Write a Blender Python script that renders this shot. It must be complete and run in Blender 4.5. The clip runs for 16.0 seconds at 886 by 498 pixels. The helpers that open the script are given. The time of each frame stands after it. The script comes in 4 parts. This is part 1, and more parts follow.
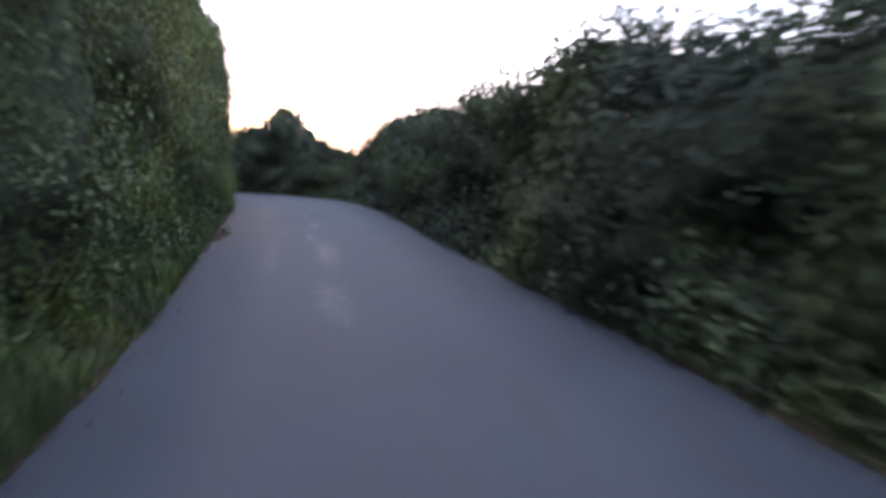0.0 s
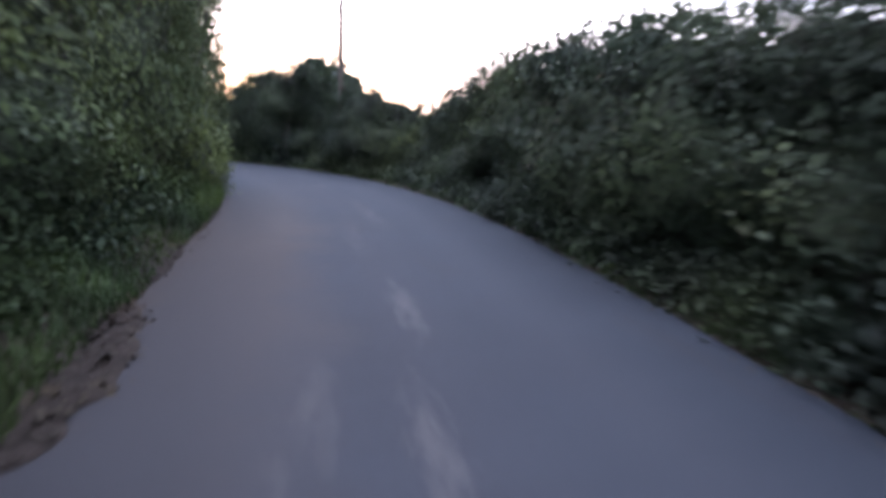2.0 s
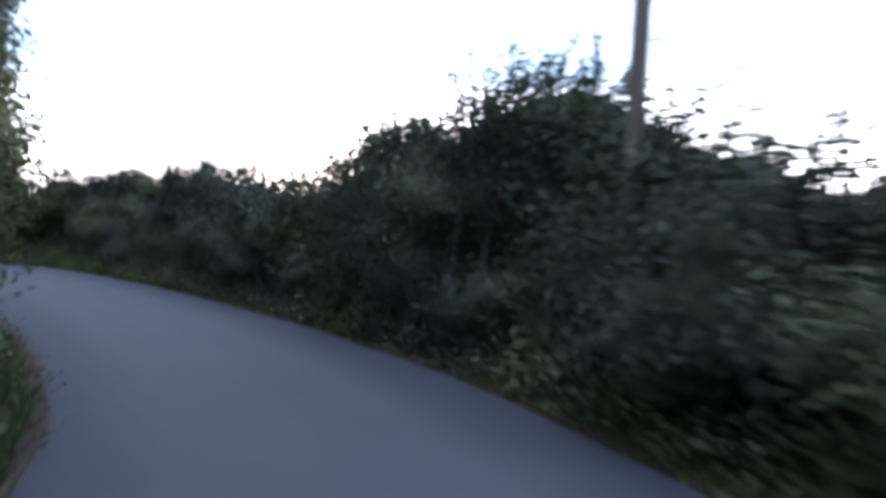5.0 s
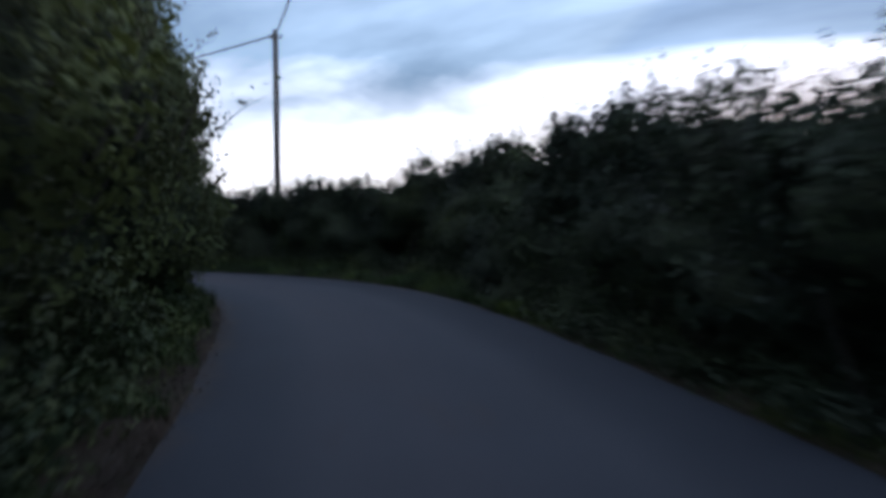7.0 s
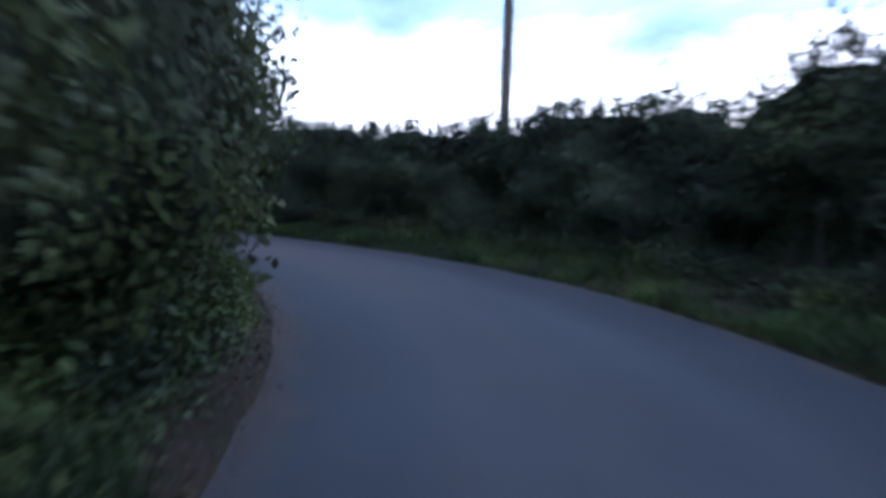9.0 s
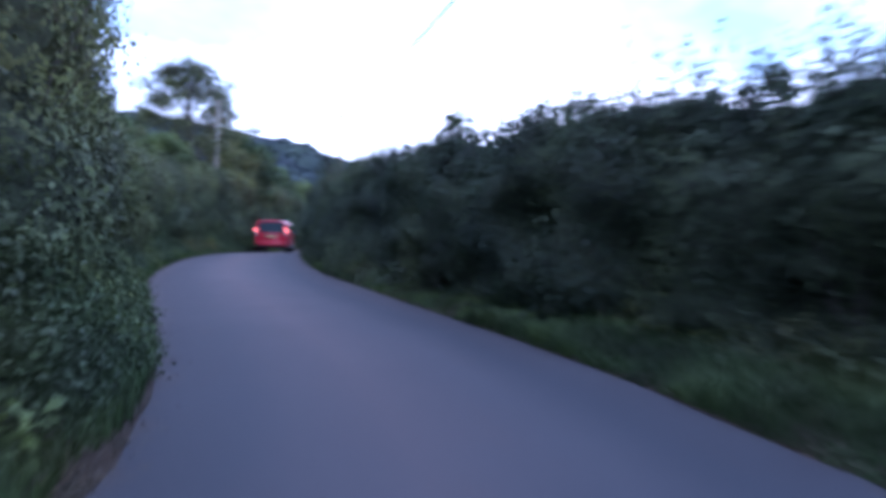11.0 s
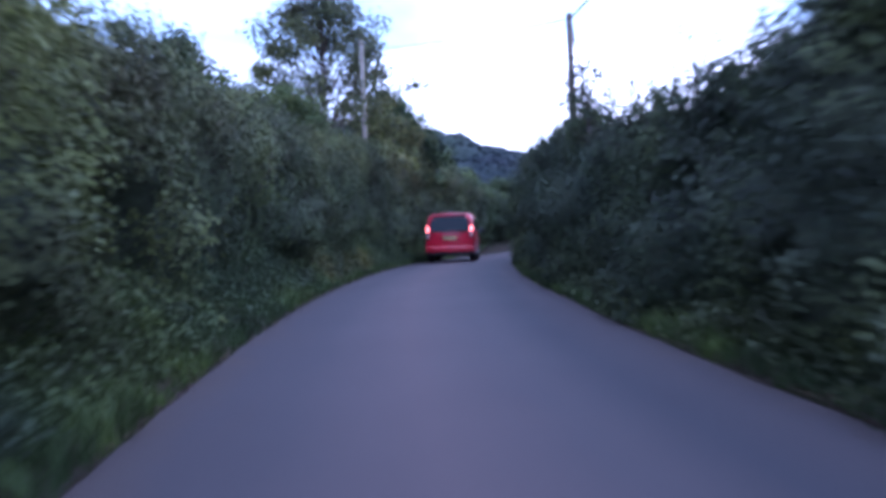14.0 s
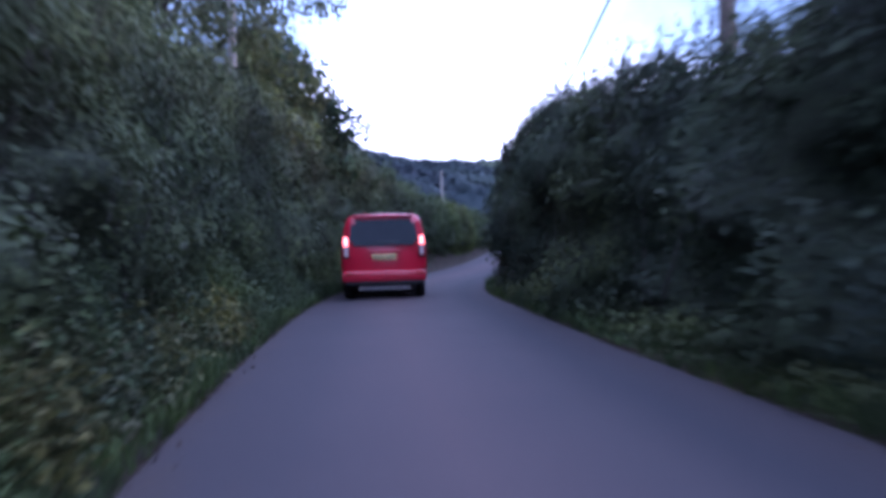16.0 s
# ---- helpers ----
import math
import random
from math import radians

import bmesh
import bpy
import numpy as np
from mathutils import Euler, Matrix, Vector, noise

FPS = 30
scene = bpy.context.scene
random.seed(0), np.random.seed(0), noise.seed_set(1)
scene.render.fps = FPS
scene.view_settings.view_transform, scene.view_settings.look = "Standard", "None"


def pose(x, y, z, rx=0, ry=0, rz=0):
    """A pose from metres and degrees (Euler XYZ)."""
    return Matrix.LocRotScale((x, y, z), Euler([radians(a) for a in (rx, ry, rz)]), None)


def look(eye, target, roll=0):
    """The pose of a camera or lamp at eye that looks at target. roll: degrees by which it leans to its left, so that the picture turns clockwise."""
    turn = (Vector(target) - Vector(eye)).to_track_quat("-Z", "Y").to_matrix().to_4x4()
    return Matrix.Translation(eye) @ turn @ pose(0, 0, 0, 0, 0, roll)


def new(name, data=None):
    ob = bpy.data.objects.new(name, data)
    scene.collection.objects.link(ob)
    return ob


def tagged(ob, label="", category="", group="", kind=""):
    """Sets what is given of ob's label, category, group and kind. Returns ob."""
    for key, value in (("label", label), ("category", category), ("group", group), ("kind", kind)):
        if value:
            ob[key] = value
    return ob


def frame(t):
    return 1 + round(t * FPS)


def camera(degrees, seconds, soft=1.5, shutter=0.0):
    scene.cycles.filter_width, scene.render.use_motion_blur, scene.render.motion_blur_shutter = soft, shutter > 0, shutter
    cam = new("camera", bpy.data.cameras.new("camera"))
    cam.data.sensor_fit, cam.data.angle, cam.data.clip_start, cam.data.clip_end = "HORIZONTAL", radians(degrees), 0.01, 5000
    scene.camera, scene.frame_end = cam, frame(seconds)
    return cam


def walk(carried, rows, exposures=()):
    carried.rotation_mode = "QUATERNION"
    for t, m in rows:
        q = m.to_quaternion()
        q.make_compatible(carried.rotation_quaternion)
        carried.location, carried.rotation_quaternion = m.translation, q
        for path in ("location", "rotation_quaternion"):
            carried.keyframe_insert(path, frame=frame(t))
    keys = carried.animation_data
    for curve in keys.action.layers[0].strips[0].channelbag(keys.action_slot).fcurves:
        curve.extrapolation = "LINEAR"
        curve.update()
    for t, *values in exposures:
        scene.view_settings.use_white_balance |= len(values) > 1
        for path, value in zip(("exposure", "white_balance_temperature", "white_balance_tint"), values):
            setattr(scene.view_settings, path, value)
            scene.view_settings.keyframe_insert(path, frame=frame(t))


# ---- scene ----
cam = camera(62.6, 16.0, soft=4.3, shutter=0.75)
EYE = 1.25
# seconds, x, y, yaw to the left of +y, pitch, lean
PATH = [
    (0, -0.496, -3.990, -10.99, -6.81, -0.55),
    (0.5, -0.497, -1.331, -9.00, -6.50, 0.32),
    (1, -0.609, 1.331, -6.38, -5.59, -0.48),
    (1.5, -0.700, 4.030, -9.19, -6.01, -0.12),
    (2, -0.772, 6.008, -9.07, -9.51, 1.32),
    (2.5, -0.877, 8.165, -4.59, -10.53, -0.98),
    (3, -1.013, 10.469, -0.98, -8.47, -0.57),
    (3.2, -1.025, 11.404, 1.07, -8.61, -1.56),
    (3.7, -1.044, 13.892, 0.54, -7.45, -0.92),
    (4.2, -1.114, 16.538, 0.10, -4.75, 0.58),
    (4.7, -1.357, 19.136, 1.24, -1.69, 2.28),
    (5.1, -1.718, 21.037, 3.74, 0.21, 3.34),
    (5.5, -2.199, 22.665, 7.46, 0.98, 3.77),
    (6, -2.846, 24.493, 15.19, 0.68, 2.49),
    (6.5, -3.852, 26.364, 23.39, 0.25, 0.37),
    (7, -5.317, 28.346, 31.54, -1.35, -0.43),
    (7.5, -7.036, 30.417, 33.94, 0.35, -0.33),
    (8, -8.658, 32.512, 40.06, -2.27, -0.47),
    (8.5, -10.552, 34.343, 44.26, -2.86, 0.71),
    (9, -12.425, 35.916, 49.42, -4.49, 1.96),
    (9.2, -13.168, 36.571, 51.40, -4.55, 2.63),
    (9.6, -14.726, 37.944, 55.13, -4.23, 2.52),
    (10, -16.473, 39.320, 60.04, -3.47, 2.24),
    (10.4, -18.403, 40.545, 66.23, -2.52, 1.91),
    (10.9, -20.991, 41.664, 74.82, -1.53, 1.56),
    (11.3, -23.050, 42.144, 81.63, -1.21, 1.44),
    (11.5, -24.052, 42.264, 83.74, -1.88, 0.59),
    (12, -26.568, 42.252, 89.38, -2.52, -1.56),
    (12.5, -29.125, 41.999, 90.94, -1.27, -1.31),
    (13, -31.767, 41.561, 91.35, -1.40, -0.05),
    (13.5, -34.546, 41.132, 89.18, -2.85, -0.44),
    (14, -37.406, 40.791, 88.53, -1.91, -2.12),
    (14.5, -40.309, 40.394, 86.11, -1.66, -1.50),
    (15, -43.345, 40.110, 84.97, -0.64, -1.67),
    (15.5, -46.517, 39.966, 80.99, 0.11, -2.07),
    (16, -49.610, 39.834, 78.53, -1.38, -1.57),
]


def aim(x, y, yaw, pitch, roll):
    a, p = radians(yaw), radians(pitch)
    way = Vector((-math.sin(a) * math.cos(p), math.cos(a) * math.cos(p), math.sin(p)))
    eye = Vector((x, y, EYE))
    return look(eye, eye + 2 * way, roll)


# seconds, stops, kelvin, tint
EXPOSURES = [
    (0.0, 1.1, 6350, 24), (0.5, 1.35, 6350, 25), (1.5, 1.5, 6300, 24), (2.0, 1.28, 6300, 25), (2.5, 1.38, 6300, 25), (3.0, 1.55, 6250, 24), (5.3, 0.75, 6000, 20), (6.0, 0.1, 5850, 18), (6.5, -0.40, 5700, 15), (7.0, -0.85, 5900, 16), (7.5, -0.90, 5800, 15),
    (8.0, -0.50, 5800, 15), (8.5, -0.42, 5700, 16), (9.0, 0.25, 5350, 18), (11.3, 0.92, 5000, 30), (12.5, 0.92, 5000, 32), (14.5, 0.74, 4980, 36), (16.0, 0.68, 5050, 40),
]
walk(cam, [(t, aim(*row)) for t, *row in PATH], EXPOSURES)

# ---------------------------------------------------------------- sky and sun
SUN_AZIMUTH = -4.0      # degrees to the right of +y: the evening glow ahead of the first stretch
SUN_HEIGHT = 3.5
world = bpy.data.worlds.new("evening_sky")
scene.world = world
world.use_nodes = True
wt = world.node_tree
wt.nodes.clear()


def wn(kind, **kw):
    n = wt.nodes.new(kind)
    for k, v in kw.items():
        n.inputs[k].default_value = v
    return n


w_out = wn("ShaderNodeOutputWorld")
w_bg = wn("ShaderNodeBackground", Strength=0.15)
w_sky = wn("ShaderNodeTexSky")
w_sky.sky_type, w_sky.sun_disc = "NISHITA", False
w_sky.sun_elevation, w_sky.sun_rotation = radians(SUN_HEIGHT), radians(SUN_AZIMUTH)
w_sky.altitude, w_sky.air_density, w_sky.dust_density, w_sky.ozone_density = 60, 1.0, 1.5, 1.2
w_co = wn("ShaderNodeTexCoord")
w_sep = wn("ShaderNodeSeparateXYZ")
wt.links.new(w_co.outputs["Generated"], w_sep.inputs[0])
# flat cloud layer: the direction divided by its height
w_h = wn("ShaderNodeMath"); w_h.operation = "ADD"; w_h.inputs[1].default_value = 0.16
wt.links.new(w_sep.outputs["Z"], w_h.inputs[0])
w_h2 = wn("ShaderNodeMath"); w_h2.operation = "MAXIMUM"; w_h2.inputs[1].default_value = 0.05
wt.links.new(w_h.outputs[0], w_h2.inputs[0])
w_cmb = wn("ShaderNodeCombineXYZ")
for ax in "XY":
    d = wn("ShaderNodeMath"); d.operation = "DIVIDE"
    wt.links.new(w_sep.outputs[ax], d.inputs[0]); wt.links.new(w_h2.outputs[0], d.inputs[1])
    wt.links.new(d.outputs[0], w_cmb.inputs[ax])
w_map = wn("ShaderNodeMapping", Scale=(0.55, 0.9, 1.0), Rotation=(0, 0, 0.5), Location=(0.4, 1.7, 0))
wt.links.new(w_cmb.outputs[0], w_map.inputs[0])
w_cl = wn("ShaderNodeTexNoise", Scale=1.15, Detail=6.0, Roughness=0.52, Distortion=0.3)
wt.links.new(w_map.outputs[0], w_cl.inputs["Vector"])
w_thick = wn("ShaderNodeValToRGB")
w_thick.color_ramp.elements[0].position, w_thick.color_ramp.elements[1].position = 0.36, 0.64
w_thick.color_ramp.elements[0].color = (1, 1, 1, 1)
w_thick.color_ramp.elements[1].color = (0.34, 0.385, 0.43, 1)
wt.links.new(w_cl.outputs["Fac"], w_thick.inputs[0])
w_cloud = wn("ShaderNodeMix"); w_cloud.data_type, w_cloud.blend_type = "RGBA", "MULTIPLY"
w_cloud.inputs["Factor"].default_value = 1.0
w_cloud.inputs["A"].default_value = (15.2, 16.4, 18.6, 1)
wt.links.new(w_thick.outputs["Color"], w_cloud.inputs["B"])
w_mix = wn("ShaderNodeMix"); w_mix.data_type = "RGBA"
w_thin = wn("ShaderNodeMapRange")
for key, v in (("From Min", 0.0), ("From Max", 0.28), ("To Min", 0.66), ("To Max", 0.86)):
    w_thin.inputs[key].default_value = v
wt.links.new(w_sep.outputs["Z"], w_thin.inputs["Value"])
wt.links.new(w_thin.outputs["Result"], w_mix.inputs["Factor"])
wt.links.new(w_sky.outputs["Color"], w_mix.inputs["A"])
wt.links.new(w_cloud.outputs["Result"], w_mix.inputs["B"])
w_fall = wn("ShaderNodeValToRGB")
while len(w_fall.color_ramp.elements) < 5:
    w_fall.color_ramp.elements.new(0.5)
for el, p, c in zip(w_fall.color_ramp.elements, (0.03, 0.18, 0.235, 0.42, 0.80), ((1.0, 0.95, 0.89), (0.90, 0.91, 0.92), (0.30, 0.39, 0.46), (0.38, 0.46, 0.53), (0.70, 0.75, 0.81))):
    el.position, el.color = p, (*c, 1)
w_warp = wn("ShaderNodeMath"); w_warp.operation = "MULTIPLY_ADD"
w_warp.inputs[1].default_value = 0.18
w_low = wn("ShaderNodeMath"); w_low.operation = "SUBTRACT"; w_low.inputs[1].default_value = 0.09
wt.links.new(w_sep.outputs["Z"], w_low.inputs[0])
wt.links.new(w_cl.outputs["Fac"], w_warp.inputs[0])
wt.links.new(w_low.outputs[0], w_warp.inputs[2])
wt.links.new(w_warp.outputs[0], w_fall.inputs[0])
w_deep = wn("ShaderNodeMix"); w_deep.data_type, w_deep.blend_type = "RGBA", "MULTIPLY"
w_deep.inputs["Factor"].default_value = 1.0
wt.links.new(w_mix.outputs["Result"], w_deep.inputs["A"])
wt.links.new(w_fall.outputs["Color"], w_deep.inputs["B"])
# the cloud is brightest round the evening glow and dimmer away from it
w_dot = wn("ShaderNodeVectorMath"); w_dot.operation = "DOT_PRODUCT"
w_dot.inputs[1].default_value = (math.sin(radians(SUN_AZIMUTH)), math.cos(radians(SUN_AZIMUTH)), 0)
wt.links.new(w_co.outputs["Generated"], w_dot.inputs[0])
w_round = wn("ShaderNodeValToRGB")
for el, p, c in zip((w_round.color_ramp.elements[0], w_round.color_ramp.elements.new(0.3), w_round.color_ramp.elements.new(0.6), w_round.color_ramp.elements[1]), (0.0, 0.45, 0.75, 0.97), ((0.40, 0.41, 0.42), (0.100, 0.108, 0.113), (0.42, 0.43, 0.44), (1.12, 1.07, 1.0))):
    el.position, el.color = p, (*c, 1)
w_half = wn("ShaderNodeMapRange")
for key, v in (("From Min", -1.0), ("From Max", 1.0), ("To Min", 0.0), ("To Max", 1.0)):
    w_half.inputs[key].default_value = v
wt.links.new(w_dot.outputs["Value"], w_half.inputs["Value"])
wt.links.new(w_half.outputs["Result"], w_round.inputs[0])
w_lit = wn("ShaderNodeMix"); w_lit.data_type, w_lit.blend_type = "RGBA", "MULTIPLY"
w_lit.inputs["Factor"].default_value = 1.0
wt.links.new(w_deep.outputs["Result"], w_lit.inputs["A"])
wt.links.new(w_round.outputs["Color"], w_lit.inputs["B"])
w_up = wn("ShaderNodeVectorMath"); w_up.operation = "SCALE"
w_up.inputs["Scale"].default_value = 2.0
wt.links.new(w_lit.outputs["Result"], w_up.inputs[0])
wt.links.new(w_up.outputs[0], w_bg.inputs["Color"])
wt.links.new(w_bg.outputs[0], w_out.inputs[0])

sun = new("sun", bpy.data.lights.new("sun", "SUN"))
sun.data.energy, sun.data.angle, sun.data.color = 0.5, radians(14), (1.0, 0.72, 0.45)
sun_way = Vector((math.sin(radians(SUN_AZIMUTH)) * math.cos(radians(SUN_HEIGHT)), math.cos(radians(SUN_AZIMUTH)) * math.cos(radians(SUN_HEIGHT)), math.sin(radians(SUN_HEIGHT))))
sun.matrix_world = look(sun_way * 100, (0, 0, 0))


# ---------------------------------------------------------------- materials
class Nodes:
    def __init__(self, name):
        self.mat = bpy.data.materials.new(name)
        self.mat.use_nodes = True
        self.t = self.mat.node_tree
        self.bsdf = self.t.nodes["Principled BSDF"]

    def add(self, kind, **kw):
        n = self.t.nodes.new(kind)
        for k, v in kw.items():
            n.inputs[k.replace("_", " ")].default_value = v
        return n

    def link(self, a, b):
        self.t.links.new(a, b)

    def noise(self, scale, detail=4.0, rough=0.55, vec=None):
        n = self.add("ShaderNodeTexNoise", Scale=scale, Detail=detail, Roughness=rough)
        if vec is None:
            vec = self.add("ShaderNodeNewGeometry").outputs["Position"]
        self.link(vec, n.inputs["Vector"])
        return n.outputs["Fac"]

    def ramp(self, fac, *stops):
        r = self.add("ShaderNodeValToRGB")
        e = r.color_ramp.elements
        while len(e) < len(stops):
            e.new(0.5)
        for el, (p, c) in zip(e, stops):
            el.position, el.color = p, (*c, 1) if len(c) == 3 else c
        self.link(fac, r.inputs[0])
        return r.outputs["Color"]

    def mix(self, fac, a, b, blend="MIX"):
        m = self.add("ShaderNodeMix")
        m.data_type, m.blend_type = "RGBA", blend
        for key, v in (("Factor", fac), ("A", a), ("B", b)):
            if isinstance(v, bpy.types.NodeSocket):
                self.link(v, m.inputs[key])
            elif key == "Factor":
                m.inputs[key].default_value = v
            else:
                m.inputs[key].default_value = (*v, 1)
        return m.outputs["Result"]

    def math(self, op, a, b=0.0, clamp=False):
        m = self.add("ShaderNodeMath")
        m.operation, m.use_clamp = op, clamp
        for n, v in enumerate((a, b)):
            if isinstance(v, bpy.types.NodeSocket):
                self.link(v, m.inputs[n])
            else:
                m.inputs[n].default_value = v
        return m.outputs[0]

    def bump(self, height, strength, distance):
        b = self.add("ShaderNodeBump", Strength=strength, Distance=distance)
        self.link(height, b.inputs["Height"])
        self.link(b.outputs["Normal"], self.bsdf.inputs["Normal"])

    def done(self, colour=None, rough=None, metal=None, spec=None):
        for key, v in (("Base Color", colour), ("Roughness", rough), ("Metallic", metal), ("Specular IOR Level", spec)):
            if v is None:
                continue
            if isinstance(v, bpy.types.NodeSocket):
                self.link(v, self.bsdf.inputs[key])
            else:
                self.bsdf.inputs[key].default_value = (*v, 1) if isinstance(v, tuple) else v
        return self.mat


def leaf_material(name, dark, mid, light, patch=0.9, glow=0.22, rough=0.62):
    """Leaves: each its own shade, with drifts of paler and darker growth that also paint in sunlit warmth and purplish
    shade, and some light through the blade.
    """
    m = Nodes(name)
    isl = m.add("ShaderNodeNewGeometry").outputs["Random Per Island"]
    own = m.ramp(isl, (-0.0, dark), (0.25, mid), (0.8, mid), (1.0, light))
    drift = m.ramp(m.noise(patch, 3.0), (0.32, (0.60, 0.54, 0.66)), (0.52, (1, 1, 1)), (0.7, (1.55, 1.48, 1.10)))
    col = m.mix(1.0, own, drift, "MULTIPLY")
    col = m.mix(1.0, col, m.ramp(m.noise(patch * 0.3, 2.0), (0.34, (0.66, 0.72, 0.80)), (0.5, (1, 1, 1)), (0.66, (1.38, 1.28, 0.95))), "MULTIPLY")
    m.done(col, rough, spec=0.14)
    tr = m.add("ShaderNodeBsdfTranslucent")
    m.link(col, tr.inputs["Color"])
    mx = m.add("ShaderNodeMixShader", Fac=glow)
    m.link(m.bsdf.outputs[0], mx.inputs[1])
    m.link(tr.outputs[0], mx.inputs[2])
    m.link(mx.outputs[0], m.t.nodes["Material Output"].inputs["Surface"])
    return m.mat


LEAF_HEDGE = leaf_material("hedge_leaf", (0.038, 0.052, 0.032), (0.046, 0.063, 0.038), (0.054, 0.073, 0.043))
LEAF_TALL = leaf_material("tall_hedge_leaf", (0.066, 0.084, 0.042), (0.078, 0.098, 0.047), (0.090, 0.110, 0.052), patch=0.7)
# tall hedge leaf about 1.2x brighter: evening glow put into the first stretch's colour
LEAF_TALL_LIT = leaf_material("tall_hedge_leaf_lit", (0.078, 0.100, 0.046), (0.092, 0.118, 0.053), (0.106, 0.132, 0.060), patch=0.7)
LEAF_LOW = leaf_material("undergrowth_leaf", (0.044, 0.064, 0.032), (0.053, 0.077, 0.037), (0.063, 0.090, 0.043), patch=1.2)
LEAF_DRY = leaf_material("seeding_dock_leaf", (0.056, 0.063, 0.030), (0.074, 0.079, 0.036), (0.098, 0.096, 0.045), patch=1.4)
LEAF_LITTER = leaf_material("fallen_leaf", (0.030, 0.022, 0.017), (0.044, 0.033, 0.025), (0.062, 0.048, 0.034), patch=1.2, glow=0.0)
LEAF_TREE = leaf_material("ash_leaf", (0.060, 0.074, 0.042), (0.088, 0.104, 0.056), (0.120, 0.138, 0.072), patch=0.5, glow=0.38)
LEAF_PALE = leaf_material("pale_bush_leaf", (0.052, 0.074, 0.034), (0.066, 0.092, 0.040), (0.085, 0.112, 0.050), patch=0.3, glow=0.25)
LEAF_DARK = leaf_material("dark_tree_leaf", (0.024, 0.042, 0.021), (0.042, 0.069, 0.033), (0.075, 0.105, 0.045), patch=0.5, glow=0.12)
# far woods: the haze of distance is put into the leaf colour as blue
LEAF_WOODS_HAZY = leaf_material("woodland_leaf_hazy", (0.033, 0.048, 0.051), (0.035, 0.051, 0.053), (0.037, 0.054, 0.055), patch=0.05, glow=0.2)


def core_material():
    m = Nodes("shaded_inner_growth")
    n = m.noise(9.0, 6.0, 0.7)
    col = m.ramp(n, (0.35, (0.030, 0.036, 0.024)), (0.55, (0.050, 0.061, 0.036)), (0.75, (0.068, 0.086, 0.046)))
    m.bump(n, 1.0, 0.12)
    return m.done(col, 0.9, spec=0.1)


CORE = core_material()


def bark_material(name, a, b):
    m = Nodes(name)
    geo = m.add("ShaderNodeNewGeometry")
    mp = m.add("ShaderNodeMapping", Scale=(14, 14, 2.2))
    m.link(geo.outputs["Position"], mp.inputs[0])
    n = m.noise(1.0, 5.0, 0.6, mp.outputs[0])
    m.bump(n, 0.7, 0.02)
    return m.done(m.ramp(n, (0.3, a), (0.7, b)), 0.85)


BARK = bark_material("hedge_wood", (0.022, 0.018, 0.014), (0.062, 0.052, 0.040))
POLE_WOOD = bark_material("creosoted_pole_wood", (0.045, 0.033, 0.026), (0.12, 0.092, 0.072))
POLE_GREY = bark_material("weathered_grey_pole_wood", (0.16, 0.145, 0.125), (0.30, 0.28, 0.25))


def plain(name, colour, rough=0.5, metal=0.0, wear=0.12, scale=20.0, coat=0.0):
    m = Nodes(name)
    n = m.noise(scale, 4.0)
    lo, hi = tuple(c * (1 - wear) for c in colour), tuple(min(1, c * (1 + wear)) for c in colour)
    m.done(m.ramp(n, (0.3, lo), (0.7, hi)), m.math("ADD", rough - 0.05, m.math("MULTIPLY", n, 0.1)), metal)
    m.bsdf.inputs["Coat Weight"].default_value = coat
    m.bsdf.inputs["Coat Roughness"].default_value = 0.06
    return m.mat


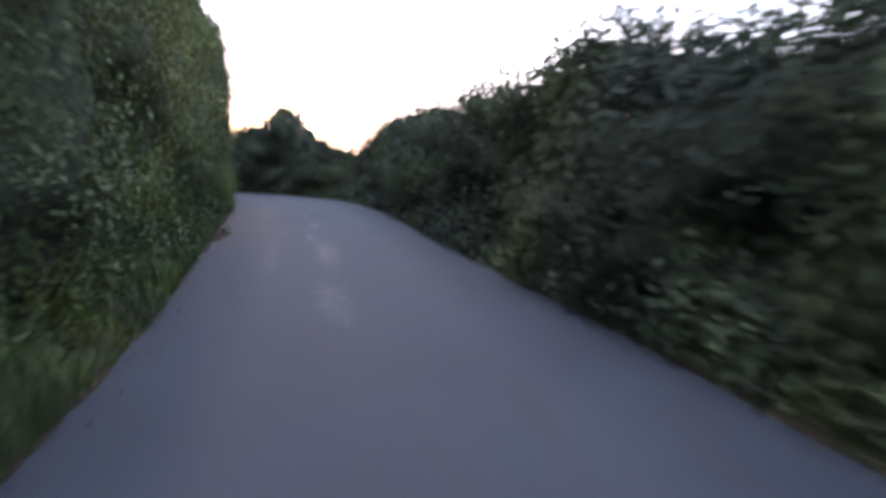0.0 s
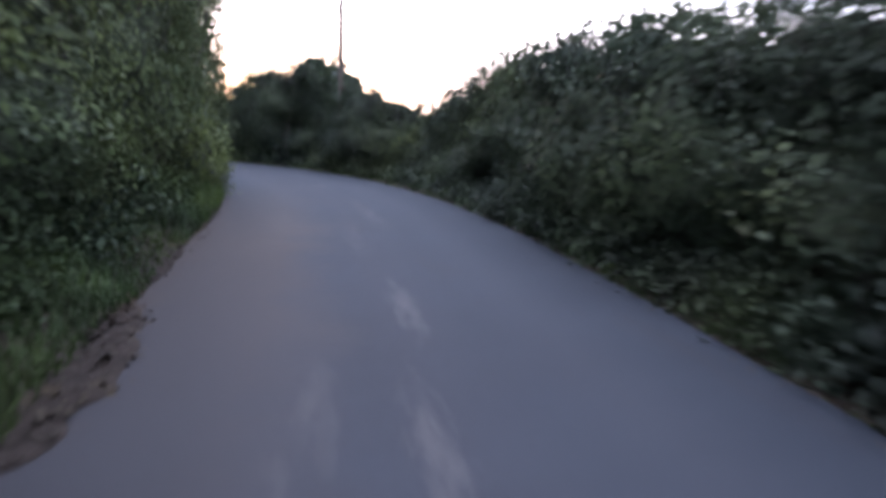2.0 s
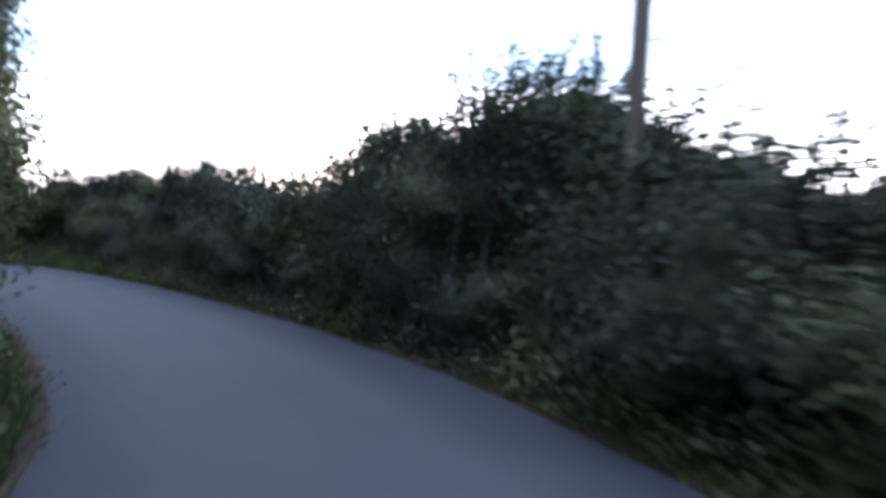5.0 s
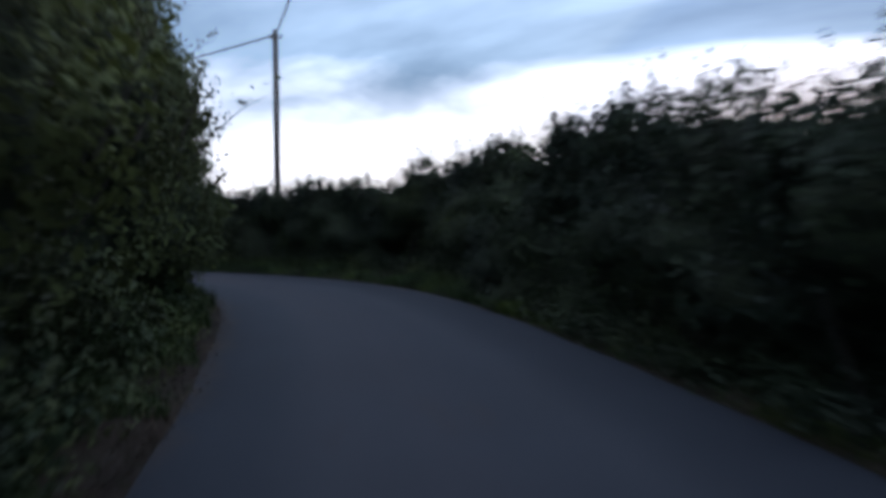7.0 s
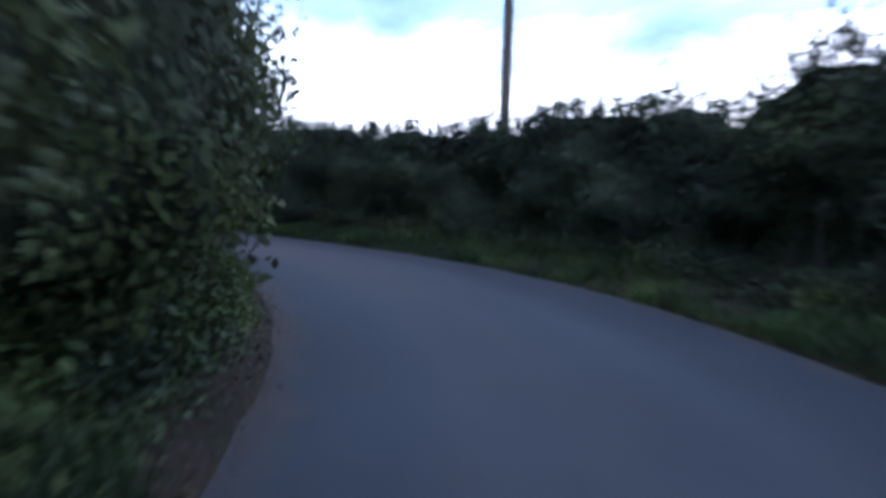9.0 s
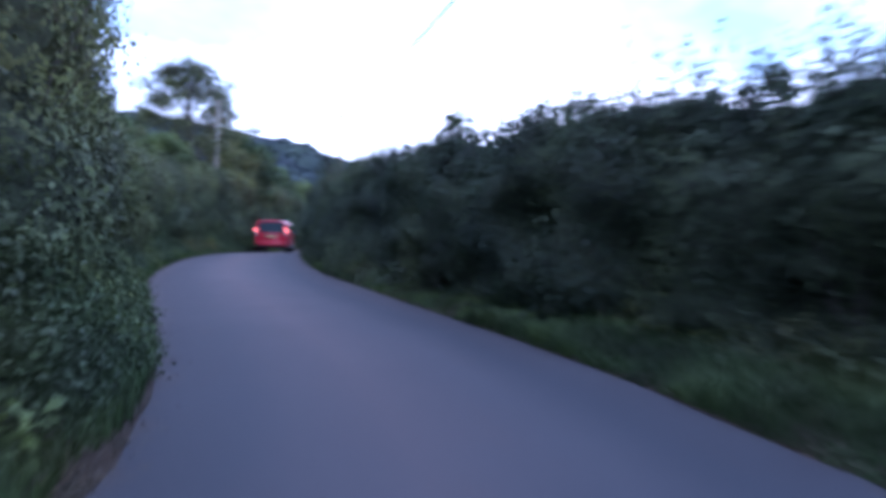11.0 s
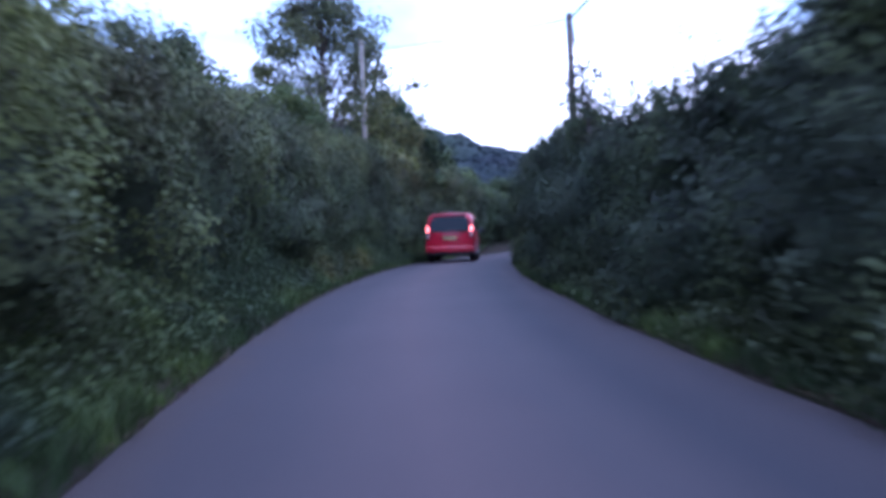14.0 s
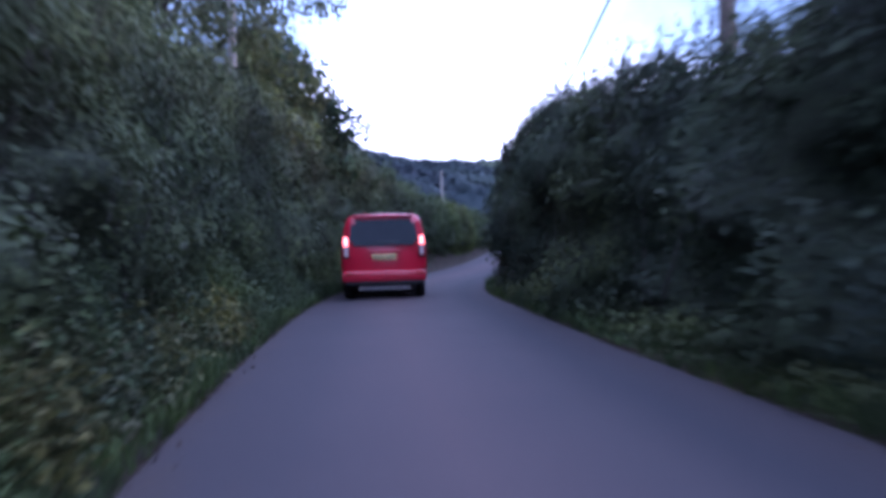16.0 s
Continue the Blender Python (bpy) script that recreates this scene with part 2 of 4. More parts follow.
def road_material():
    """Old patched tarmac in lane coordinates: paler wheel tracks, a gritty middle, brown dirt along the edges."""
    m = Nodes("worn_lane_tarmac")
    uv = m.add("ShaderNodeUVMap")
    uv.uv_map = "lane"
    sep = m.add("ShaderNodeSeparateXYZ")
    m.link(uv.outputs[0], sep.inputs[0])
    lat, run = sep.outputs["X"], sep.outputs["Y"]
    grit = m.noise(130.0, 3.0, 0.7)
    blot = m.noise(0.55, 5.0, 0.6)
    base = m.ramp(grit, (0.25, (0.0168, 0.0208, 0.0282)), (0.5, (0.0245, 0.0298, 0.0400)), (0.8, (0.0440, 0.0510, 0.0635)))
    base = m.mix(1.0, base, m.ramp(blot, (0.3, (0.72, 0.73, 0.76)), (0.7, (1.24, 1.21, 1.17))), "MULTIPLY")
    # wheel tracks, polished paler
    d = m.math("ABSOLUTE", m.math("SUBTRACT", m.math("ABSOLUTE", m.math("ADD", lat, 0.05)), 0.80))
    track = m.math("SUBTRACT", 1.0, m.math("DIVIDE", d, 0.42), True)
    base = m.mix(m.math("MULTIPLY", track, 0.14), base, (0.064, 0.062, 0.070))
    # worn pale patches near the middle of the first stretch, with ragged soft edges
    vec = m.add("ShaderNodeCombineXYZ")
    m.link(m.math("MULTIPLY", lat, 2.3), vec.inputs[0])
    m.link(m.math("MULTIPLY", run, 0.45), vec.inputs[1])
    worn = m.noise(4.5, 6.0, 0.65, vec.outputs[0])
    for s_mid, s_half, l_mid, l_half, much in ((6.4, 1.9, -0.09, 0.22, 0.55), (8.7, 1.0, -0.24, 0.13, 0.45), (11.1, 1.1, -0.10, 0.13, 0.5), (9.2, 0.8, -0.70, 0.13, 0.3), (14.2, 1.4, -0.28, 0.15, 0.2), (2.6, 1.4, -0.22, 0.24, 0.4), (6.4, 2.8, -0.85, 0.16, 0.3), (15.6, 1.6, -1.12, 0.28, 0.3), (16.6, 2.4, 0.15, 0.16, 0.28), (21.3, 0.5, 0.18, 0.12, 0.5)):
        a = m.math("POWER", m.math("DIVIDE", m.math("SUBTRACT", run, s_mid), s_half), 2.0)
        c = m.math("POWER", m.math("DIVIDE", m.math("SUBTRACT", lat, l_mid), l_half), 2.0)
        blob = m.math("SUBTRACT", m.math("SUBTRACT", m.math("MULTIPLY", worn, 3.2), 0.85), m.math("ADD", a, c), True)
        base = m.mix(m.math("MULTIPLY", blob, much), base, (0.094, 0.089, 0.090))
    # patched trench: darker seams
    seam = m.noise(1.0, 2.0, 0.5, vec.outputs[0])
    base = m.mix(m.math("MULTIPLY", m.math("SUBTRACT", seam, 0.60), 4.0, True), base, (0.029, 0.029, 0.034))
    # dirt washed from the banks
    edge = m.math("SUBTRACT", m.math("ABSOLUTE", m.math("SUBTRACT", lat, 0.14)), m.math("ADD", 1.50, m.math("MULTIPLY", m.noise(1.6, 4.0), 0.75)))
    base = m.mix(m.math("MULTIPLY", edge, 2.2, True), base, (0.050, 0.040, 0.034))
    # fine reddish grit left between the wheels, and a darker bluish band of tarmac beside the right-hand hedge
    crown = m.math("SUBTRACT", 1.0, m.math("DIVIDE", m.math("ABSOLUTE", m.math("ADD", lat, 0.25)), m.math("ADD", 0.55, m.math("MULTIPLY", m.noise(0.8, 3.0), 0.8))), True)
    late = m.math("MULTIPLY", m.math("SUBTRACT", run, 48.0), 0.06, True)
    base = m.mix(m.math("MULTIPLY", late, 0.6), base, (0.055, 0.044, 0.045))
    base = m.mix(m.math("MULTIPLY", crown, m.math("ADD", 0.12, m.math("MULTIPLY", late, 0.62))), base, (0.071, 0.053, 0.054))
    bend = m.math("SUBTRACT", 1.0, m.math("ABSOLUTE", m.math("DIVIDE", m.math("SUBTRACT", run, 14.0), 9.0)), True)
    inner = m.math("SUBTRACT", m.math("ADD", m.math("MULTIPLY", lat, -1.6), m.math("MULTIPLY", m.noise(0.9, 4.0), 1.6)), 1.5, True)
    base = m.mix(m.math("MULTIPLY", m.math("MULTIPLY", bend, inner), 0.8), base, (0.060, 0.048, 0.044))
    right_dark = m.math("SUBTRACT", 1.0, m.math("DIVIDE", m.math("ABSOLUTE", m.math("SUBTRACT", lat, 1.35)), m.math("ADD", 0.25, m.math("MULTIPLY", m.noise(0.7, 3.0), 0.6))), True)
    base = m.mix(m.math("MULTIPLY", m.math("MULTIPLY", right_dark, m.math("SUBTRACT", m.math("MULTIPLY", run, 0.08), 1.2, True)), 0.5), base, (0.020, 0.024, 0.032))
    m.bump(grit, 0.5, 0.006)
    return m.done(base, m.math("ADD", 0.72, m.math("MULTIPLY", blot, 0.25)), spec=0.18)


ROAD = road_material()


def soil_material():
    m = Nodes("leaf_mould_and_turf")
    n = m.noise(2.2, 6.0, 0.65)
    f = m.noise(40.0, 4.0, 0.7)
    col = m.ramp(n, (0.35, (0.034, 0.024, 0.019)), (0.55, (0.027, 0.022, 0.016)), (0.72, (0.027, 0.035, 0.017)))
    col = m.mix(1.0, col, m.ramp(f, (0.3, (0.6, 0.6, 0.6)), (0.7, (1.35, 1.3, 1.2))), "MULTIPLY")
    m.bump(f, 0.8, 0.04)
    return m.done(col, 0.95, spec=0.15)


SOIL = soil_material()


def silt_material():
    m = Nodes("washed_brown_silt")
    n, f = m.noise(5.0, 5.0, 0.6), m.noise(60.0, 4.0, 0.7)
    col = m.ramp(n, (0.35, (0.030, 0.024, 0.021)), (0.55, (0.048, 0.037, 0.032)), (0.7, (0.066, 0.052, 0.043)))
    col = m.mix(1.0, col, m.ramp(f, (0.3, (0.55, 0.55, 0.55)), (0.7, (1.3, 1.3, 1.3))), "MULTIPLY")
    m.bump(f, 0.8, 0.03)
    return m.done(col, 0.95, spec=0.1)


SILT = silt_material()


def field_material():
    m = Nodes("pasture")
    n = m.noise(0.03, 5.0, 0.6)
    f = m.noise(3.0, 5.0, 0.7)
    col = m.ramp(n, (0.35, (0.035, 0.055, 0.021)), (0.5, (0.050, 0.075, 0.027)), (0.65, (0.07, 0.09, 0.035)))
    col = m.mix(1.0, col, m.ramp(f, (0.3, (0.75, 0.75, 0.75)), (0.7, (1.2, 1.2, 1.15))), "MULTIPLY")
    m.bump(f, 0.6, 0.15)
    return m.done(col, 0.95, spec=0.15)


FIELD = field_material()
GRASS = leaf_material("verge_grass_blade", (0.031, 0.050, 0.020), (0.048, 0.076, 0.028), (0.082, 0.110, 0.044), patch=1.0, glow=0.25)

# ---------------------------------------------------------------- the lane's line
# curvature every 4 m along the lane, and the half-widths every 6 m, from 4 m before its first metre
BENDS = [0.0054, 0.0052, 0.0027, -0.0029, 0.0031, 0.0234, 0.0434, 0.0500, 0.0360, 0.0190, 0.0135, 0.0220, 0.0407, 0.0567, 0.0583, 0.0444, 0.0198, -0.0029, -0.0115, -0.0122, -0.0108, -0.0124, -0.0117, -0.0058, -0.0028, -0.0125, -0.0350, -0.0309, -0.0135, 0.0076, 0.0119, 0.0086, 0.0040, 0.0008, 0.0022, 0.0034]
HALF_L = [1.75, 1.70, 1.87, 2.07, 1.88, 1.55, 1.80, 2.03, 2.06, 2.13, 1.82, 2.02, 2.18, 2.15, 2.10, 2.04, 2.01, 1.96, 1.97, 1.99, 2.00, 2.00, 2.00, 2.01]
HALF_R = [1.80, 1.78, 1.72, 1.82, 1.75, 1.89, 1.97, 2.03, 2.27, 2.30, 2.09, 2.13, 2.33, 2.32, 2.29, 2.08, 2.01, 2.01, 2.09, 2.04, 1.79, 1.80, 1.79, 1.79]
KNOT_S = np.concatenate([[-60.0, -8.0], -4.0 + 4.0 * np.arange(len(BENDS)), [144.0, 155.0, 165.0, 175.0]])
KNOT_K = np.concatenate([[0.0, 0.0], BENDS, [-0.012, -0.012, -0.005, 0.0]])
LINE_S = np.arange(-60.0, 175.01, 0.25)
_k = np.interp(LINE_S, KNOT_S, KNOT_K)
_th = np.concatenate([[0], np.cumsum((_k[1:] + _k[:-1]) / 2 * 0.25)])
_zero = int(np.argmin(abs(LINE_S)))
LINE_TH = _th - _th[_zero]
_m = (LINE_TH[1:] + LINE_TH[:-1]) / 2
_x = np.concatenate([[0], np.cumsum(-np.sin(_m) * 0.25)])
_y = np.concatenate([[0], np.cumsum(np.cos(_m) * 0.25)])
LINE_X, LINE_Y = _x - _x[_zero], _y - _y[_zero]
WIDTH_S = -4.0 + 6.0 * np.arange(len(HALF_L))


# the lane dips beyond its last straight, and climbs again past the bend
_dip = np.interp(LINE_S, [82.0, 88.0, 94.0, 100.0, 108.0, 116.0, 125.0, 140.0, 155.0], [0.0, -0.05, -0.17, -0.36, -0.50, -0.46, -0.30, -0.06, 0.0])
LINE_Z = np.convolve(np.pad(_dip, 12, mode="edge"), np.ones(25) / 25, mode="valid")


def grade(s):
    """Height of the lane's middle s metres along it."""
    return np.interp(s, LINE_S, LINE_Z)


def heading(s):
    return np.interp(s, LINE_S, LINE_TH)


def place(s, lat):
    """World x, y of a point s metres along the lane and lat metres to the right of its middle."""
    h = heading(s)
    return np.interp(s, LINE_S, LINE_X) + lat * np.cos(h), np.interp(s, LINE_S, LINE_Y) + lat * np.sin(h)


def half(s, side):
    return np.interp(s, WIDTH_S, HALF_R if side > 0 else HALF_L)


# ---------------------------------------------------------------- mesh helpers
def value_noise(p, seed=0):
    """Smooth noise from 0 to 1 at the rows of p."""
    p = np.asarray(p, float)
    i = np.floor(p).astype(np.int64)
    f = p - i
    f = f * f * (3 - 2 * f)

    def corner(dx, dy, dz):
        h = (i[:, 0] + dx) * 73856093 ^ (i[:, 1] + dy) * 19349663 ^ (i[:, 2] + dz) * 83492791 ^ (seed * 2654435761 & 0xFFFFFFF)
        h = (h ^ (h >> 13)) * 1274126177 & 0x7FFFFFFF
        h = (h ^ (h >> 11)) * 461845907 & 0x7FFFFFFF
        return (h >> 7 & 0xFFFF) / 65535.0

    out = 0
    for dx in (0, 1):
        for dy in (0, 1):
            for dz in (0, 1):
                w = (f[:, 0] if dx else 1 - f[:, 0]) * (f[:, 1] if dy else 1 - f[:, 1]) * (f[:, 2] if dz else 1 - f[:, 2])
                out = out + w * corner(dx, dy, dz)
    return out


def mesh_from(name, verts, tris=None, quads=None, material=None, smooth=False):
    me = bpy.data.meshes.new(name)
    faces = []
    for f in (tris, quads):
        if f is not None and len(f):
            faces.append(np.asarray(f, np.int32))
    verts = np.asarray(verts, np.float32)
    loops = np.concatenate([f.ravel() for f in faces])
    sizes = np.concatenate([np.full(len(f), f.shape[1], np.int32) for f in faces])
    me.vertices.add(len(verts))
    me.vertices.foreach_set("co", verts.ravel())
    me.loops.add(len(loops))
    me.loops.foreach_set("vertex_index", loops)
    me.polygons.add(len(sizes))
    me.polygons.foreach_set("loop_start", np.concatenate([[0], np.cumsum(sizes)[:-1]]).astype(np.int32))
    me.polygons.foreach_set("use_smooth", np.full(len(sizes), smooth))
    me.update(calc_edges=True)
    if material:
        me.materials.append(material)
    return me


def child(name, me, parent, label="", kind=""):
    ob = new(name, me)
    ob.parent = parent
    return tagged(ob, label, kind=kind)


def part(name, bm, material, parent, label="", smooth=True):
    me = bpy.data.meshes.new(name)
    bm.normal_update()
    bm.to_mesh(me)
    bm.free()
    me.materials.append(material)
    for p in me.polygons:
        p.use_smooth = smooth
    return child(name, me, parent, label)


def unit(v):
    return v / np.maximum(np.linalg.norm(v, axis=-1, keepdims=True), 1e-9)


def leaf_mesh(name, rng, at, out, size, material, droop=0.35, slim=0.55):
    """Folded leaf blades at the points, roughly facing the given outward ways."""
    n = len(at)
    face = unit(out * 0.8 + rng.normal(0, 0.38, (n, 3)) + np.array([0, 0, 0.30]))
    along = rng.normal(0, 1, (n, 3)) + out * 0.5 - np.array([0, 0, droop])
    along = unit(along - (along * face).sum(1, keepdims=True) * face)
    side = np.cross(face, along)
    ln = (size * rng.uniform(0.6, 1.35, n))[:, None]
    wd = ln * slim * rng.uniform(0.75, 1.2, n)[:, None] / 2
    fold = ln * rng.uniform(0.05, 0.16, n)[:, None]
    base = at - along * ln * 0.5
    tip = at + along * ln * 0.5 - face * fold
    mid = at - along * ln * 0.06
    verts = np.stack([base, mid + side * wd + face * fold, tip, mid - side * wd + face * fold], 1).reshape(-1, 3)
    i = 4 * np.arange(n)[:, None]
    tris = np.concatenate([i + [0, 2, 1], i + [0, 3, 2]])
    me = mesh_from(name, verts, tris, material=material, smooth=True)
    # soft shading: each blade takes on much of the lie of the spray it belongs to
    soft = me.attributes.new("custom_normal", "FLOAT_VECTOR", "POINT")
    soft.data.foreach_set("vector", np.repeat(unit(face * 0.18 + unit(out)), 4, 0).astype(np.float32).ravel())
    return me


def tubes_mesh(name, lines, radii, material, sides=4):
    """Thin stems along polylines: lines (n, k, 3), radii (n, k)."""
    lines, radii = np.asarray(lines, float), np.asarray(radii, float)
    n, k, _ = lines.shape
    t = unit(np.gradient(lines, axis=1))
    ref = np.where(abs(t[..., 2:3]) > 0.9, np.array([1.0, 0, 0]), np.array([0, 0, 1.0]))
    a = unit(np.cross(t, ref))
    b = np.cross(t, a)
    ang = 2 * np.pi * np.arange(sides) / sides
    ring = lines[:, :, None] + radii[:, :, None, None] * (a[:, :, None] * np.cos(ang)[None, None, :, None] + b[:, :, None] * np.sin(ang)[None, None, :, None])
    idx = np.arange(n * k * sides).reshape(n, k, sides)
    q = np.stack([idx[:, :-1], np.roll(idx, -1, 2)[:, :-1], np.roll(idx, -1, 2)[:, 1:], idx[:, 1:]], -1).reshape(-1, 4)
    return mesh_from(name, ring.reshape(-1, 3), quads=q, material=material, smooth=True)


# ---------------------------------------------------------------- road, verges, ground
def build_road():
    s = np.arange(-60, 174.9, 0.25)
    cols = np.linspace(-1, 1, 13)
    rng = np.random.default_rng(3)
    jl = value_noise(np.stack([s * 1.3, s * 0, s * 0], 1), 1) * 0.16 - 0.08
    jr = value_noise(np.stack([s * 1.3, s * 0 + 9, s * 0], 1), 2) * 0.16 - 0.08
    verts, uv = [], []
    for c in cols:
        lat = np.where(c < 0, c * (half(s, -1) + 0.08 + jl), c * (half(s, 1) + 0.08 + jr))
        x, y = place(s, lat)
        z = 0.035 * (1 - c * c) - 0.035 + grade(s) + 0.012 * (value_noise(np.stack([x * 0.7, y * 0.7, x * 0], 1), 5) - 0.5)
        verts.append(np.stack([x, y, z], 1))
        uv.append(np.stack([lat, s], 1))
    nv, nc = len(s), len(cols)
    verts, uv = np.stack(verts, 1).reshape(-1, 3), np.stack(uv, 1).reshape(-1, 2)
    i = np.arange(nv * nc).reshape(nv, nc)
    q = np.stack([i[:-1, :-1], i[:-1, 1:], i[1:, 1:], i[1:, :-1]], -1).reshape(-1, 4)
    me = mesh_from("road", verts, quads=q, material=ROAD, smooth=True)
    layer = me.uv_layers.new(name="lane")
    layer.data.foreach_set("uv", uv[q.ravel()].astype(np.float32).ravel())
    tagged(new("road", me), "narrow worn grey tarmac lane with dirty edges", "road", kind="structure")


VERGE_U = np.array([-0.12, 0.0, 0.15, 0.4, 0.8, 1.4, 2.2, 3.4, 5.5, 9.0])


def verge_height(s, u, side):
    """Height of the bank u metres outside the tarmac's edge."""
    s, u = np.asarray(s, float), np.asarray(u, float)
    if side < 0:
        z = np.interp(u, [-0.12, 0, 0.15, 0.4, 0.8, 1.4, 2.2, 3.4, 5.5, 9], [-0.09, -0.03, 0.03, 0.10, 0.28, 0.60, 0.85, 0.8, 0.4, -0.2])
    else:
        z = np.interp(u, [-0.12, 0, 0.15, 0.4, 0.8, 1.4, 2.2, 3.4, 5.5, 9], [-0.09, -0.03, 0.02, 0.06, 0.14, 0.35, 0.55, 0.5, 0.25, -0.2])
    return z + grade(s)


def build_verge(side):
    s = np.arange(-40, 172, 0.4)
    rows = []
    for u in VERGE_U:
        lat = side * (half(s, side) + u)
        x, y = place(s, lat)
        z = verge_height(s, np.full_like(s, u), side)
        p = np.stack([x, y, z], 1)
        p[:, 2] += (0.10 * (value_noise(p * 1.7, 4) - 0.5) + 0.06 * (value_noise(p * 5, 6) - 0.5)) * (0.25 if u < 0.3 else 1)
        rows.append(p)
    v = np.stack(rows, 1)
    n, k = v.shape[:2]
    i = np.arange(n * k).reshape(n, k)
    q = np.stack([i[:-1, :-1], i[:-1, 1:], i[1:, 1:], i[1:, :-1]], -1).reshape(-1, 4)
    if side < 0:
        q = q[:, ::-1]
    me = mesh_from("verge", v.reshape(-1, 3), quads=q, material=SOIL, smooth=True)
    me.materials.append(FIELD)
    strip = np.tile(np.arange(k - 1), n - 1)
    me.polygons.foreach_set("material_index", (VERGE_U[strip] > 2.0).astype(np.int32))
    ob = new("verge_left" if side < 0 else "verge_right", me)
    tagged(ob, "earth and turf bank rising from the edge of the lane", "verge", kind="structure")


def terrain(x, y):
    """A wooded ridge across the valley to the west; pasture elsewhere, a little lower than the lane."""
    west = 1 / (1 + np.exp((x + 190) / 18)) * np.clip((-x - 140) / 30, 0, 1)
    ridge = np.interp(y, [-400, -60, 10, 45, 66, 95, 130, 260, 500], [30, 30, 28.5, 22.4, 15.6, 13.2, 12, 10, 8])
    roll = 1.5 * np.sin(x * 0.011 + 1) * np.cos(y * 0.013) * np.clip((np.hypot(x + 30, y - 25) - 110) / 120, 0, 1)
    dip = 0.62 * np.clip((-48 - x) / 10, 0, 1) * np.clip((x + 150) / 14, 0, 1)
    return west * ridge + roll - 0.12 - dip


def build_ground():
    def axis(lo, hi, step):
        inner = np.arange(lo, hi + 0.1, step)
        outer = np.array([60, 160, 400, 900, 2000, 4000.0])
        return np.concatenate([(lo - outer)[::-1], inner, hi + outer])

    gx, gy = axis(-420, 180, 6), axis(-200, 320, 6)
    x, y = np.meshgrid(gx, gy, indexing="ij")
    z = terrain(x, y)
    v = np.stack([x, y, z], -1).reshape(-1, 3)
    i = np.arange(x.size).reshape(x.shape)
    q = np.stack([i[:-1, :-1], i[1:, :-1], i[1:, 1:], i[:-1, 1:]], -1).reshape(-1, 4)
    tagged(new("ground", mesh_from("ground", v, quads=q, material=FIELD, smooth=True)), "green pasture rising to a wooded ridge", "field", kind="structure")


# ---------------------------------------------------------------- hedges
# tops of the hedges along the lane
TOP_R_S = [-20, -1, 2, 4.4, 6.8, 7.8, 8.4, 9.3, 12.3, 14, 18, 19.2, 20, 20.9, 21.6, 22.2, 23.7, 26, 27.5, 28.4, 29.3, 30, 31.0, 31.6, 32.3, 34.4, 35.8, 37.2, 38.8, 41.3, 42.2, 43.2, 45, 47, 47.7, 48.1, 48.5, 49, 49.6, 50.6, 51.8, 53, 54.2, 57.5, 60, 63, 66, 70, 74, 78, 79.2, 80.2, 81.2, 82.5, 84, 86, 90, 94, 98, 104, 120, 175]
TOP_R_Z = [2.45, 2.5, 2.5, 2.48, 2.52, 2.48, 2.35, 2.18, 2.32, 2.52, 2.48, 2.58, 2.42, 2.25, 2.0, 1.62, 1.95, 2.75, 3.2, 3.2, 3.0, 3.1, 2.85, 2.5, 2.3, 2.28, 2.42, 2.95, 3.02, 2.98, 2.94, 3.2, 3.24, 3.04, 3.32, 3.12, 2.62, 2.47, 2.67, 3.07, 3.1, 2.97, 2.87, 2.94, 3.22, 3.15, 2.95, 3.3, 3.3, 3.1, 2.9, 2.5, 2.75, 3.32, 3.42, 3.2, 3.6, 3.9, 3.85, 3.2, 3.0, 3.0]
TOP_L_S = [-20, 0, 10, 18, 22, 27, 31, 36, 42, 46, 50, 56, 62, 65, 68, 72, 76, 80, 82, 86, 90, 94, 98, 102, 106, 110, 118, 126, 175]
TOP_L_Z = [5.8, 5.8, 5.9, 6.0, 5.2, 4.6, 4.6, 5.0, 4.9, 4.9, 5.0, 6.0, 6.0, 5.2, 4.2, 3.75, 3.65, 3.85, 3.95, 4.05, 4.35, 4.75, 5.1, 5.4, 4.9, 3.9, 3.2, 2.75, 2.6]
# extra grass between tarmac and right-hand hedge
OPEN_R_S = [-20, 16, 20, 23, 24.6, 30, 42, 46, 56, 62, 70, 90, 175]
OPEN_R_U = [0.05, 0.05, 0.55, 0.45, 0.0, 0.0, 0.05, 0.8, 0.85, 0.45, 0.25, 0.1, 0.1]


